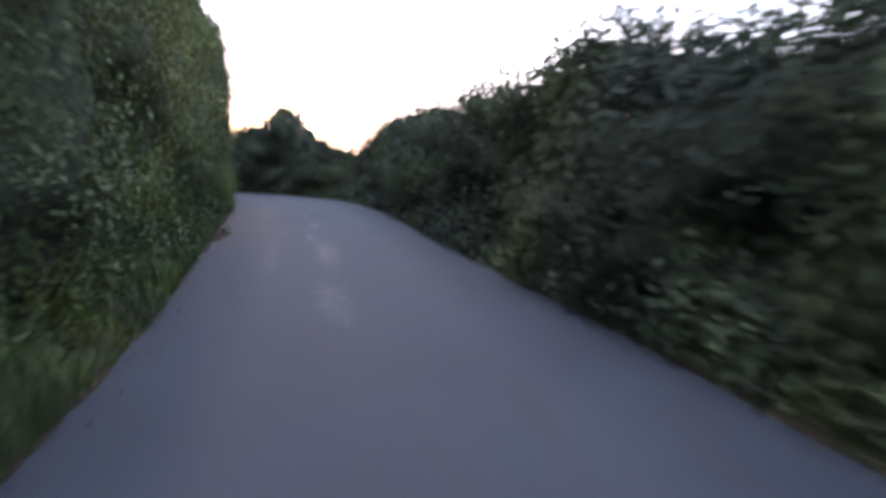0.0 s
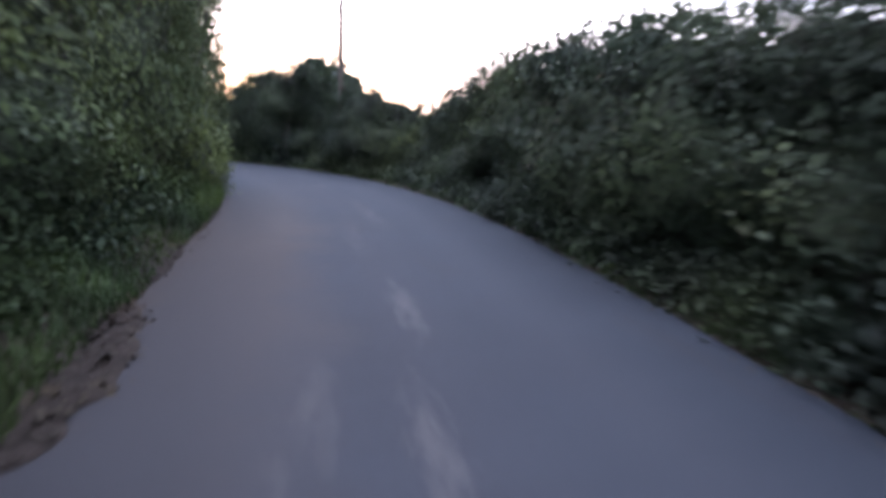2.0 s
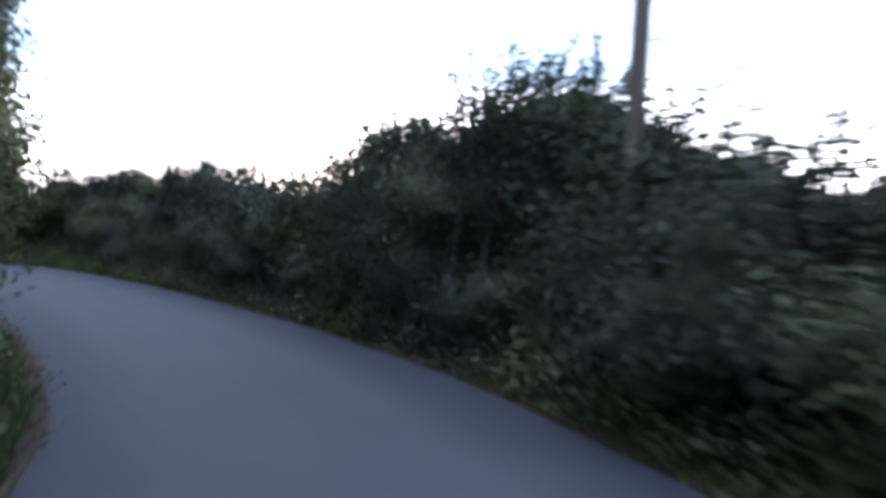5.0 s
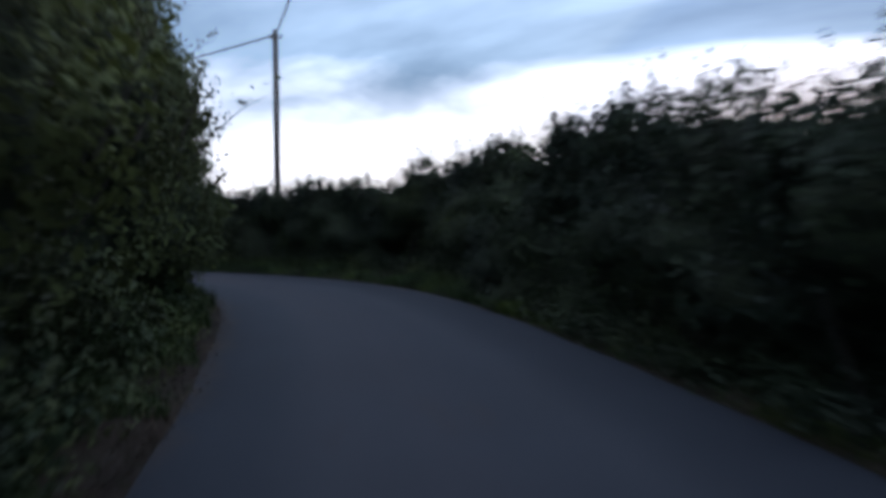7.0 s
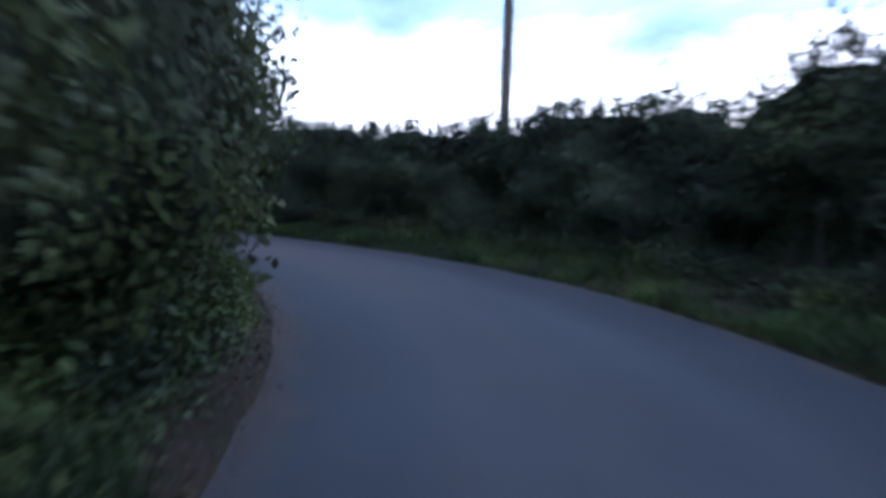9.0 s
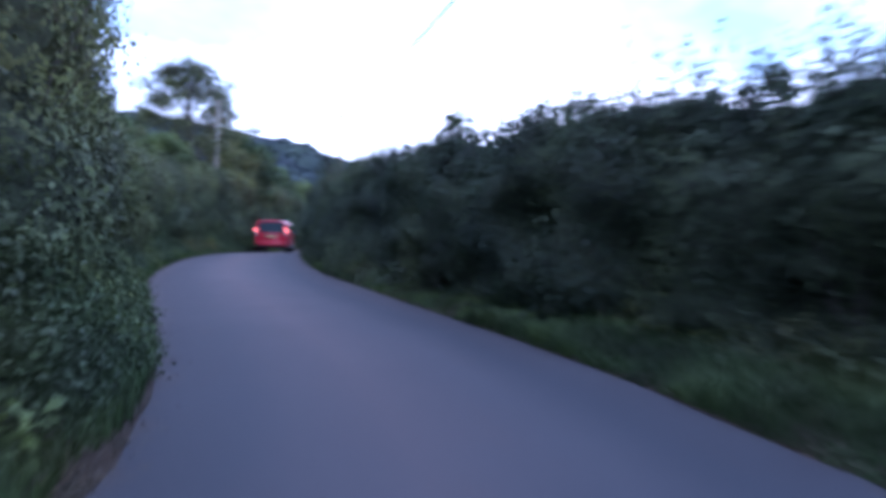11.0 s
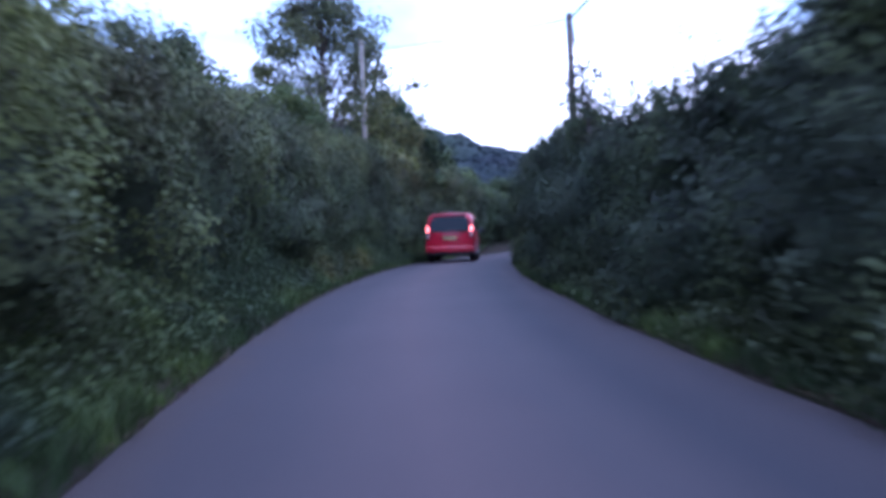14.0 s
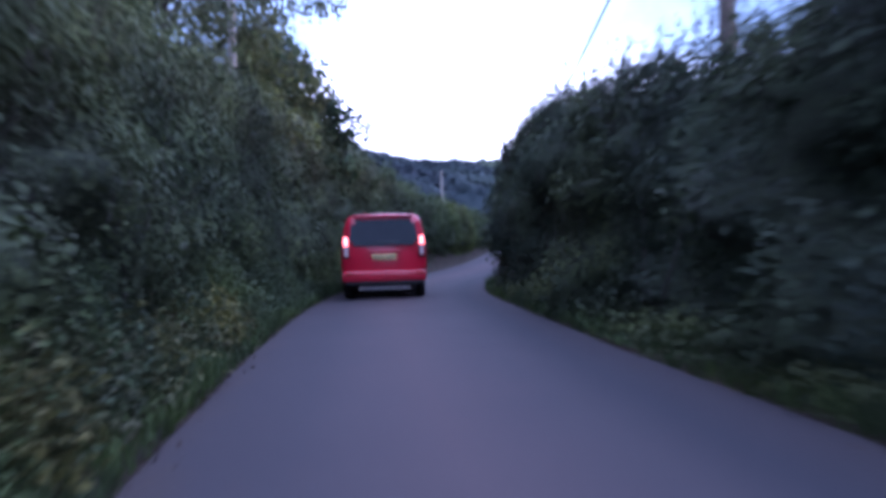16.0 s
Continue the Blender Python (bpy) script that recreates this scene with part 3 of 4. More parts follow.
def hedge_surface(s, v, side):
    """Points of the hedge's clipped outline: v from 0 at its foot to 1 behind its top. Returns outward u and z."""
    if side > 0:
        top = np.interp(s, TOP_R_S, TOP_R_Z)
        extra = np.interp(s, OPEN_R_S, OPEN_R_U)
        vv = [0, 0.22, 0.45, 0.62, 0.72, 0.85, 1.0]
        uu = [0.24, 0.16, 0.28, 0.62, 1.05, 1.7, 2.3]
        zz = [0.02, 0.32, 0.66, 0.90, 1.0, 0.98, 0.75]
        u = np.interp(v, vv, uu) + extra * np.interp(v, [0, 0.6, 1], [1, 0.75, 0.4])
    else:
        top = np.interp(s, TOP_L_S, TOP_L_Z)
        low = np.clip((s - 52) / 8, 0, 1)          # the later hedge leans back from its bank
        vv = [0, 0.18, 0.36, 0.52, 0.68, 0.78, 0.88, 1.0]
        tall = np.interp(v, vv, [0.75, 0.42, 0.10, 0.10, 0.45, 0.95, 1.7, 2.6])
        bank = np.interp(v, vv, [0.85, 0.72, 0.75, 0.85, 1.0, 1.35, 1.9, 2.7])
        back = 0.32 * np.interp(s, [23, 28, 46, 52], [0, 1, 1, 0])      # clipped harder round the first bend
        u = (tall + back) * (1 - low) + bank * low
        zz = [0.03, 0.20, 0.40, 0.60, 0.82, 0.95, 1.0, 0.85]
    g = grade(s)
    return u, g + np.interp(v, vv, zz) * (top - 0.14 - g)


def hedge_points(s, v, side):
    u, z = hedge_surface(s, v, side)
    x, y = place(s, side * (half(s, side) + u))
    e = 0.02
    u1, z1 = hedge_surface(s, np.minimum(v + e, 1), side)
    u0, z0 = hedge_surface(s, np.maximum(v - e, 0), side)
    du, dz = u1 - u0, z1 - z0
    h = heading(s)
    right = np.stack([np.cos(h), np.sin(h), 0 * h], 1) * side
    n = unit(-right * dz[:, None] + np.array([0, 0, 1.0]) * du[:, None])
    return np.stack([x, y, z], 1), n


def lumps(p, side, v=0.3):
    a = value_noise(p / np.array([1.5, 1.5, 1.2]), 11 + side)
    b = value_noise(p / 0.6, 21 + side)
    c = value_noise(p / 3.4, 31 + side)
    d = value_noise(p / np.array([0.75, 0.75, 2.2]), 41 + side)      # upright bundles of growth
    e = value_noise(p / np.array([1.0, 1.0, 0.75]), 51 + side)
    hollow = (0.36 if side > 0 else 0.55) * np.clip((0.44 - e) / 0.16, 0, 1) * (1 - np.clip((v - 0.5) / 0.15, 0, 1))      # dark pockets between the boughs
    return -hollow + (0.92 * (a - 0.5) + 0.62 * (b - 0.5) + (0.40 if side > 0 else 0.80) * (c - 0.5) + 0.44 * (d - 0.5)) * (1 - 0.5 * np.clip((v - 0.45) / 0.2, 0, 1))


def billow_way(p, n, side, v):
    """The way the billowing surface faces at p, n being the way of the hedge as a whole."""
    here = lumps(p, side, v)
    slope = np.stack([(lumps(p + np.eye(3)[k] * 0.1, side, v) - here) / 0.1 for k in range(3)], 1)
    slope = slope - (slope * n).sum(1, keepdims=True) * n
    return unit(n - 1.0 * slope)


def hedge(side, s0, s1, label, material, dense=1.0, size=0.085, seed=0):
    """One stretch of hedge: shaded core, stems, leaf sprays and the loose shoots on top."""
    rng = np.random.default_rng(1000 + seed)
    top = float(np.interp((s0 + s1) / 2, TOP_R_S if side > 0 else TOP_L_S, TOP_R_Z if side > 0 else TOP_L_Z))
    root = new("hedge")
    x, y = place((s0 + s1) / 2, side * (half((s0 + s1) / 2, side) + 1.2))
    root.location = (float(x), float(y), 0)
    tagged(root, label, "hedge", "hedges along the lane")
    off = np.array([float(x), float(y), 0.0])
    # core
    ns, nv = max(3, int((s1 - s0) / 0.19)), 36
    S, V = np.meshgrid(np.linspace(s0, s1, ns), np.linspace(0, 1, nv), indexing="ij")
    p, n = hedge_points(S.ravel(), V.ravel(), side)
    room = hedge_surface(S.ravel(), V.ravel(), side)[0] + np.where(V.ravel() < 0.5, 0.0, 9.0)
    p = p + n * (np.minimum(lumps(p, side, V.ravel()), room) - 0.23 - 0.06 * np.clip((V.ravel() - 0.45) / 0.15, 0, 1) + 0.28 * (value_noise(p / 0.24, 8) - 0.5))[:, None]
    p[:, 2] = np.maximum(p[:, 2], grade(S.ravel()))
    i = np.arange(ns * nv).reshape(ns, nv)
    q = np.stack([i[:-1, :-1], i[:-1, 1:], i[1:, 1:], i[1:, :-1]], -1).reshape(-1, 4)
    if side > 0:
        q = q[:, ::-1]
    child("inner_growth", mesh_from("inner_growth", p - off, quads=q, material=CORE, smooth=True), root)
    # leaf sprays
    area = (s1 - s0) * (top * 1.05 + 1.9)
    fine = (0.077 / size) ** 1.5 if size < 0.077 else 1.0      # smaller leaves grow closer
    reach = 0.74 if side > 0 else 0.82
    nc = int(area * 71 * dense * fine * reach)
    s, v = rng.uniform(s0, s1, nc), rng.uniform(0.0, reach, nc)
    p, n = hedge_points(s, v, side)
    pick = rng.uniform(0, 1, nc)
    proud = rng.normal(-0.05, 0.09, nc) + (pick < 0.2) * rng.uniform(0.03, 0.24, nc) - (pick > 0.72) * rng.uniform(0.05, 0.32, nc)
    way = billow_way(p, n, side, v)
    room = hedge_surface(s, v, side)[0] + np.where(v < 0.5, 0.05, 9.0)
    p = p + n * np.minimum(lumps(p, side, v) + proud, room)[:, None]
    k = 7
    at = np.repeat(p, k, 0) + rng.normal(0, 0.090, (nc * k, 3))
    at[:, 2] = np.maximum(at[:, 2], np.repeat(grade(s), k) + 0.06)
    child("leaves", leaf_mesh("leaves", rng, at - off, np.repeat(way, k, 0), size, material), root, kind="stuff")
    # leafy heads along the crest
    m = int((s1 - s0) * (14 if side > 0 else 16) * dense)
    v = rng.uniform(0.52, 0.80, m)
    c, n = hedge_points(rng.uniform(s0, s1, m), v, side)
    c = c + n * (lumps(c, side, v) + rng.uniform(-0.36, 0.10, m))[:, None]
    k = 42
    ball = unit(rng.normal(0, 1, (m, k, 3)))
    at = c[:, None] + ball * (rng.uniform(0.12, 0.28, (m, 1, 1)) * rng.uniform(0.35, 1.0, (m, k, 1)) ** 0.5) * np.array([1, 1, 1.15])
    child("crest_leaves", leaf_mesh("crest_leaves", rng, at.reshape(-1, 3) - off, ball.reshape(-1, 3), size * 1.15, material), root, kind="stuff")
    # shoots on top
    m = int((s1 - s0) * (25 if side > 0 else 11) * dense)
    s, v = rng.uniform(s0, s1, m), rng.uniform(0.56 if side > 0 else 0.34, 0.82, m)
    p, n = hedge_points(s, v, side)
    p = p + n * lumps(p, side, v)[:, None] - np.array([0, 0, 0.32])
    way = unit(n * 0.35 + np.array([0, 0, 1.1]) + rng.normal(0, 0.24, (m, 3)))
    ln = np.minimum(0.14 + rng.gamma(4.0, 0.112, m), 0.95)[:, None]
    bend = rng.normal(0, 0.12, (m, 3)) * ln
    f = np.linspace(0, 1, 4)
    lines = p[:, None] + way[:, None] * (ln[:, None] * f[None, :, None]) + bend[:, None] * (f ** 2)[None, :, None] - np.array([0, 0, 0.12]) * (ln[:, None] * (f ** 3)[None, :, None])
    child("shoot_growth", tubes_mesh("shoot_growth", lines - off, np.broadcast_to(0.010 * (1.12 - f), (m, 4)), BARK, 3), root, kind="stuff")
    k = 22
    w = rng.uniform(0.05, 1.0, (m, k))
    at = p[:, None] + way[:, None] * (ln[:, None] * w[..., None]) + bend[:, None] * (w ** 2)[..., None] + rng.normal(0, 0.042, (m, k, 3)) * (1.3 - w)[..., None]
    child("shoot_leaves", leaf_mesh("shoot_leaves", rng, at.reshape(-1, 3) - off, np.repeat(way, k, 0), size * 1.0, material), root, kind="stuff")
    # woody stems low down
    m = int((s1 - s0) * 2)
    s = rng.uniform(s0, s1, m)
    p0, n0 = hedge_points(s, np.full(m, 0.02), side)
    p1, n1 = hedge_points(s + rng.normal(0, 0.3, m), rng.uniform(0.3, 0.6, m), side)
    p0 = p0 - n0 * rng.uniform(0.15, 0.4, m)[:, None]
    p0[:, 2] = grade(s)
    p1 = p1 + n1 * (lumps(p1, side) - 0.30)[:, None]
    mid = (p0 + p1) / 2 + rng.normal(0, 0.08, (m, 3))
    child("stem_growth", tubes_mesh("stem_growth", np.stack([p0, mid, p1], 1) - off, np.stack([rng.uniform(0.012, 0.03, m), np.full(m, 0.012), np.full(m, 0.006)], 1), BARK, 5), root, kind="stuff")
    return root


def grass(side, s0, s1, count, seed, reach, tall):
    """Grass blades rooted in the verge."""
    rng = np.random.default_rng(seed)
    s = rng.uniform(s0, s1, count)
    u = rng.uniform(0, 1, count) ** 1.3
    if side > 0:
        u = u * (reach + np.interp(s, OPEN_R_S, OPEN_R_U)) + 0.0
    else:
        u = np.interp(s, [20, 32, 48, 60], [0.0, 0.24, 0.24, 0.0]) * 2 * value_noise(np.stack([s * 1.4, 0 * s, 0 * s], 1), 60) + u * reach
    clump = value_noise(np.stack([s * 1.1, u * 2, 0 * s], 1), 40 + seed)
    x, y = place(s, side * (half(s, side) + u))
    z = verge_height(s, u, side) - 0.02
    h = tall * (0.35 + 1.1 * clump) * rng.uniform(0.5, 1.3, count)
    a = rng.uniform(0, 2 * np.pi, count)
    lean = np.stack([np.cos(a), np.sin(a), 0 * a], 1) * (h * rng.uniform(0.15, 0.8, count))[:, None]
    w = np.stack([-np.sin(a), np.cos(a), 0 * a], 1) * rng.uniform(0.0045, 0.010, count)[:, None]
    p = np.stack([x, y, z], 1)
    up = np.stack([0 * h, 0 * h, h], 1)
    mid = p + up * 0.6 + lean * 0.35
    verts = np.stack([p - w, p + w, mid + w * 0.8, mid - w * 0.8, p + up * 0.95 + lean], 1).reshape(-1, 3)
    i = 5 * np.arange(count)[:, None]
    ob = new("verge_grass", mesh_from("verge_grass", verts, i + [3, 2, 4], i + [0, 1, 2, 3], GRASS))
    tagged(ob, "long green grass growing on the lane's verge", "grass", kind="stuff")


def undergrowth(side, s0, s1, seed, material, label, u0=0.15, u1=1.2, tall=0.8, per=60, size=0.1):
    """Nettles, docks and cow parsley in mounds at the hedge's foot."""
    rng = np.random.default_rng(seed)
    n = int((s1 - s0) * per)
    s, f = rng.uniform(s0, s1, n), rng.uniform(0, 1, n)
    u = u0 + (u1 - u0) * f
    x, y = place(s, side * (half(s, side) + u))
    g = np.stack([x, y, verge_height(s, u, side)], 1)
    mound = 0.25 + 1.0 * value_noise(np.stack([s * 0.9, u * 1.2, 0 * s], 1), seed)
    h = tall * mound * np.interp(f, [0, 0.35, 1], [0.35, 0.9, 1.15])
    stems = rng.normal(0, 0.10, (n, 3)) * h[:, None]
    fz = np.array([0.0, 1.0])
    lines = g[:, None] + np.array([0, 0, 1.0]) * (h[:, None, None] * fz[None, :, None]) + stems[:, None] * (fz ** 2)[None, :, None]
    root = new("undergrowth")
    off = np.array([float(x.mean()), float(y.mean()), 0.0])
    root.location = off
    tagged(root, label, "undergrowth", "plants along the hedge foot")
    child("stalks", tubes_mesh("stalks", lines - off, np.broadcast_to(np.array([0.006, 0.002]), (n, 2)), material, 3), root, kind="stuff")
    k = 14
    w = rng.uniform(0.15, 1.05, (n, k))
    at = g[:, None] + np.array([0, 0, 1.0]) * (h[:, None] * w)[..., None] + stems[:, None] * (w ** 2)[..., None] + rng.normal(0, 0.075, (n, k, 3))
    out = unit(rng.normal(0, 0.45, (n * k, 3)) + np.array([0, 0, 0.7]))
    child("leaves", leaf_mesh("leaves", rng, at.reshape(-1, 3) - off, out, size, material, droop=0.2), root, kind="stuff")


# ---------------------------------------------------------------- trees
def tree(x, y, height, spread, base_crown, seed, leaf, label, clumps=46, per=150, size=0.16, airy=0.8, clump=(0.24, 0.42)):
    """Tapered trunk, forking limbs and a crown of separate leafy clumps with sky between them."""
    rng = np.random.default_rng(seed)
    z0 = float(terrain(x, y))
    height, base_crown = height - z0, base_crown - z0
    root = new("tree")
    root.location = (x, y, z0)
    tagged(root, label, "tree")
    r0 = height * 0.017 + 0.05
    f = np.linspace(0, 1, 8)
    sway = np.cumsum(rng.normal(0, 0.05, (8, 2)), 0) * height * 0.05
    trunk = np.stack([sway[:, 0], sway[:, 1], f * height * 0.86], 1)
    trunk[0, :2] = 0
    child("trunk", tubes_mesh("trunk", trunk[None], (r0 * (1.1 - 0.95 * f))[None], BARK, 9), root)
    ends, starts = [], []
    for i in range(clumps):
        a = i * 2.4 + rng.normal(0, 0.3)
        hz = base_crown + (height - base_crown) * (i + 0.5) / clumps
        g = (hz - base_crown) / (height - base_crown)
        rad = spread * np.sin(np.pi * min(0.97, 0.18 + 0.80 * g)) ** 0.7 * rng.uniform(0.35, 1.0)
        start = np.array([np.interp(hz - rad * 0.7, trunk[:, 2], trunk[:, 0]), np.interp(hz - rad * 0.7, trunk[:, 2], trunk[:, 1]), np.clip(hz - rad * rng.uniform(0.5, 1.4), base_crown * 0.5, height * 0.8)])
        ends.append(np.array([start[0] + np.cos(a) * rad, start[1] + np.sin(a) * rad, hz]))
        starts.append(start)
    starts, ends = np.array(starts), np.array(ends)
    fl = np.linspace(0, 1, 5)
    arch = np.array([0, 0, 1.0]) * (np.linalg.norm(ends - starts, axis=1) * 0.12)[:, None]
    limbs = starts[:, None] + (ends - starts)[:, None] * fl[None, :, None] + arch[:, None] * np.sin(np.pi * fl)[None, :, None]
    child("limb_growth", tubes_mesh("limb_growth", limbs, r0 * 0.22 * (1.05 - fl)[None] * rng.uniform(0.5, 1, (clumps, 1)), BARK, 5), root, kind="stuff")
    at, out = [], []
    for e in ends:
        c = unit(rng.normal(0, 1, (per, 3))) * (rng.uniform(0, 1, (per, 1)) ** 0.45)
        sz = spread * rng.uniform(*clump) * np.array([1.15, 1.15, airy])
        at.append(e + c * sz + rng.normal(0, 0.06, (per, 3)))
        out.append(c)
    child("crown", leaf_mesh("crown", rng, np.concatenate(at), np.concatenate(out), size, leaf, slim=0.75), root, kind="stuff")
    return root


# ---------------------------------------------------------------- poles and wires
def lathe(bm, profile, segs=12, centre=(0, 0), lean=(0, 0)):
    rings = []
    for r, z in profile:
        rings.append([bm.verts.new((centre[0] + lean[0] * z + r * math.cos(2 * math.pi * i / segs), centre[1] + lean[1] * z + r * math.sin(2 * math.pi * i / segs), z)) for i in range(segs)])
    for a, b in zip(rings, rings[1:]):
        for i in range(segs):
            bm.faces.new((a[i], a[(i + 1) % segs], b[(i + 1) % segs], b[i]))
    bm.faces.new(rings[-1])
    bm.faces.new(rings[0][::-1])
    return bm


def box(bm, cx, cy, cz, sx, sy, sz, bevel=0.0, m=None):
    made = bmesh.ops.create_cube(bm, size=1)["verts"]
    bmesh.ops.scale(bm, verts=made, vec=(sx, sy, sz))
    if bevel:
        edges = list({e for v in made for e in v.link_edges})
        got = bmesh.ops.bevel(bm, geom=edges, offset=bevel, segments=2, affect="EDGES", profile=0.6)
        made = list({v for f in got["faces"] for v in f.verts} | {v for v in made if v.is_valid})
    bmesh.ops.translate(bm, verts=made, vec=(cx, cy, cz))
    if m is not None:
        bmesh.ops.transform(bm, verts=made, matrix=m)
    return bm


METAL = plain("galvanised_steel", (0.32, 0.33, 0.34), 0.45, 0.9)
WIRE = plain("black_cable", (0.02, 0.02, 0.022), 0.6)
PORCELAIN = plain("brown_insulator", (0.10, 0.05, 0.03), 0.25)


def utility_pole(x, y, height, material, label, radius=0.125, lean=(0, 0), turn=0.0, z0=0.0):
    root = new("utility_pole")
    root.location = (x, y, z0)
    height -= z0
    tagged(root, label, "pole", "poles carrying the line")
    part("shaft", lathe(bmesh.new(), [(radius, 0), (radius * 0.97, 1.0), (radius * 0.85, height * 0.5), (radius * 0.66, height - 0.05), (radius * 0.45, height)], 14, lean=lean), material, root)
    tx, ty = lean[0] * height, lean[1] * height
    m = Matrix.Translation((tx, ty, height - 0.28)) @ Matrix.Rotation(turn, 4, "Z")
    part("bracket", box(bmesh.new(), 0, 0, 0, 0.5, 0.05, 0.05, 0.006, m), METAL, root, "steel cable bracket", False)
    for sx in (-0.21, 0.21):
        bm = lathe(bmesh.new(), [(0.012, 0.02), (0.03, 0.03), (0.04, 0.06), (0.025, 0.08), (0.035, 0.11), (0.012, 0.13)], 10)
        bmesh.ops.transform(bm, verts=bm.verts, matrix=m @ Matrix.Translation((sx, 0, 0)))
        part("insulator", bm, PORCELAIN, root)
    for k in range(6):
        z = 2.6 + 0.42 * k
        if z < height - 0.8:
            part("step_iron", box(bmesh.new(), lean[0] * z + (0.16 if k % 2 else -0.16), lean[1] * z, z, 0.14, 0.02, 0.02, 0.003), METAL, root, smooth=False)
    return root


def wire(a, b, sag, radius=0.028):
    f = np.linspace(0, 1, 25)
    a, b = np.array(a), np.array(b)
    line = a + (b - a) * f[:, None] - np.array([0, 0, 1.0]) * (4 * sag * f * (1 - f))[:, None]
    ob = new("overhead_cable", tubes_mesh("overhead_cable", line[None], np.full((1, 25), radius), WIRE, 6))
    tagged(ob, "thin black overhead cable sagging between poles", "cable", "overhead cables")


# ---------------------------------------------------------------- build the place
build_ground()
build_road()
build_verge(-1)
build_verge(1)

RIGHT_CUTS = [-14, -3, 8.5, 21.5, 33.5, 48.2, 58, 66, 78, 86, 98, 112, 135, 165]
for j, (a, b) in enumerate(zip(RIGHT_CUTS, RIGHT_CUTS[1:])):
    far = a >= 98
    hedge(1, a, b, "dense dark green roadside hedge with loose shoots on top", LEAF_HEDGE, 0.45 if far or b < 0 else 1.0, 0.12 if far else 0.077, j)
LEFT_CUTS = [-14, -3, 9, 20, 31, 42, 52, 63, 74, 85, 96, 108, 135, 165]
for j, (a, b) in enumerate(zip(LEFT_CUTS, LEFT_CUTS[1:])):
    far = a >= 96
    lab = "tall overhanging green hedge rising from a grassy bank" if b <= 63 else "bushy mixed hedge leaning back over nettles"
    hedge(-1, a, b, lab, LEAF_TALL_LIT if b <= 20 else LEAF_TALL if b <= 108 else LEAF_PALE, 0.45 if far or b < 0 else 1.0, 0.12 if far else 0.064 if 0 < b <= 31 else 0.079, 50 + j)

grass(-1, -3, 55, 26000, 1, 0.85, 0.24)
grass(-1, 55, 104, 22000, 2, 0.8, 0.23)
grass(1, -3, 40, 9000, 3, 0.35, 0.12)
grass(1, 40, 50, 9000, 6, 0.4, 0.2)
grass(1, 50, 62, 22000, 4, 0.45, 0.2)
grass(1, 62, 104, 18000, 7, 0.5, 0.2)


def leaf_litter(side, s0, s1, count, seed):
    """Fallen leaves, twigs and crumbs of earth along the tarmac's edge."""
    rng = np.random.default_rng(seed)
    s = rng.uniform(s0, s1, count)
    u = rng.normal(0.10, 0.11, count) * (0.4 + 1.2 * value_noise(np.stack([s * 0.8, 0 * s, 0 * s], 1), seed))
    x, y = place(s, side * (half(s, side) + u))
    z = np.where(u > 0, verge_height(s, np.maximum(u, 0), side), grade(s) - 0.012) + 0.02
    at = np.stack([x, y, z + rng.uniform(0, 0.02, count)], 1)
    ob = new("leaf_litter", leaf_mesh("leaf_litter", rng, at, np.tile([0, 0, 1.0], (count, 1)), 0.034, LEAF_LITTER, droop=0.0, slim=0.7))
    tagged(ob, "brown fallen leaves and crumbs of earth along the tarmac", "leaf litter", kind="stuff")


def washed_earth(s0, s1, reach, seed):
    """A low heap of earth and dead leaves washed from the bank on to the tarmac, with a broken front edge."""
    rng = np.random.default_rng(seed)
    ns, nu = max(8, int((s1 - s0) / 0.05)), 16
    S, F = np.meshgrid(np.linspace(s0, s1, ns), np.linspace(0, 1, nu), indexing="ij")
    swell = np.clip(1.15 * np.sin(np.pi * (S - s0) / (s1 - s0)), 0, 1) ** 0.5
    front = reach * swell * (0.55 + 0.9 * value_noise(np.stack([S * 4, 0 * S, 0 * S], -1).reshape(-1, 3), seed).reshape(S.shape))
    u = 0.14 - F * (front + 0.14)
    x, y = place(S.ravel(), -(half(S.ravel(), -1) + u.ravel()))
    lift = 0.055 * (1 - F ** 3) * swell
    z = grade(S.ravel()) - 0.012 + lift.ravel()
    p = np.stack([x, y, z], 1)
    p[:, 2] += 0.035 * (value_noise(p / 0.07, seed) - 0.5) * (lift.ravel() > 0.01) - 0.02 * (F.ravel() > 0.97)
    i = np.arange(ns * nu).reshape(ns, nu)
    q = np.stack([i[:-1, :-1], i[1:, :-1], i[1:, 1:], i[:-1, 1:]], -1).reshape(-1, 4)
    heap = new("washed_earth", mesh_from("washed_earth", p, quads=q[:, ::-1], material=SILT, smooth=True))
    tagged(heap, "brown earth washed from the bank over the tarmac's edge", "earth", kind="stuff")
    pick = rng.integers(0, len(p), int(700 * (s1 - s0) * reach))
    ob = new("leaf_litter", leaf_mesh("leaf_litter", rng, p[pick] + rng.normal(0, 0.03, (len(pick), 3)) * np.array([1, 1, 0]) + np.array([0, 0, 0.012]), np.tile([0, 0, 1.0], (len(pick), 1)), 0.05, LEAF_LITTER, droop=0.0, slim=0.7))
    tagged(ob, "dead brown leaves lying on the washed earth", "leaf litter", kind="stuff")


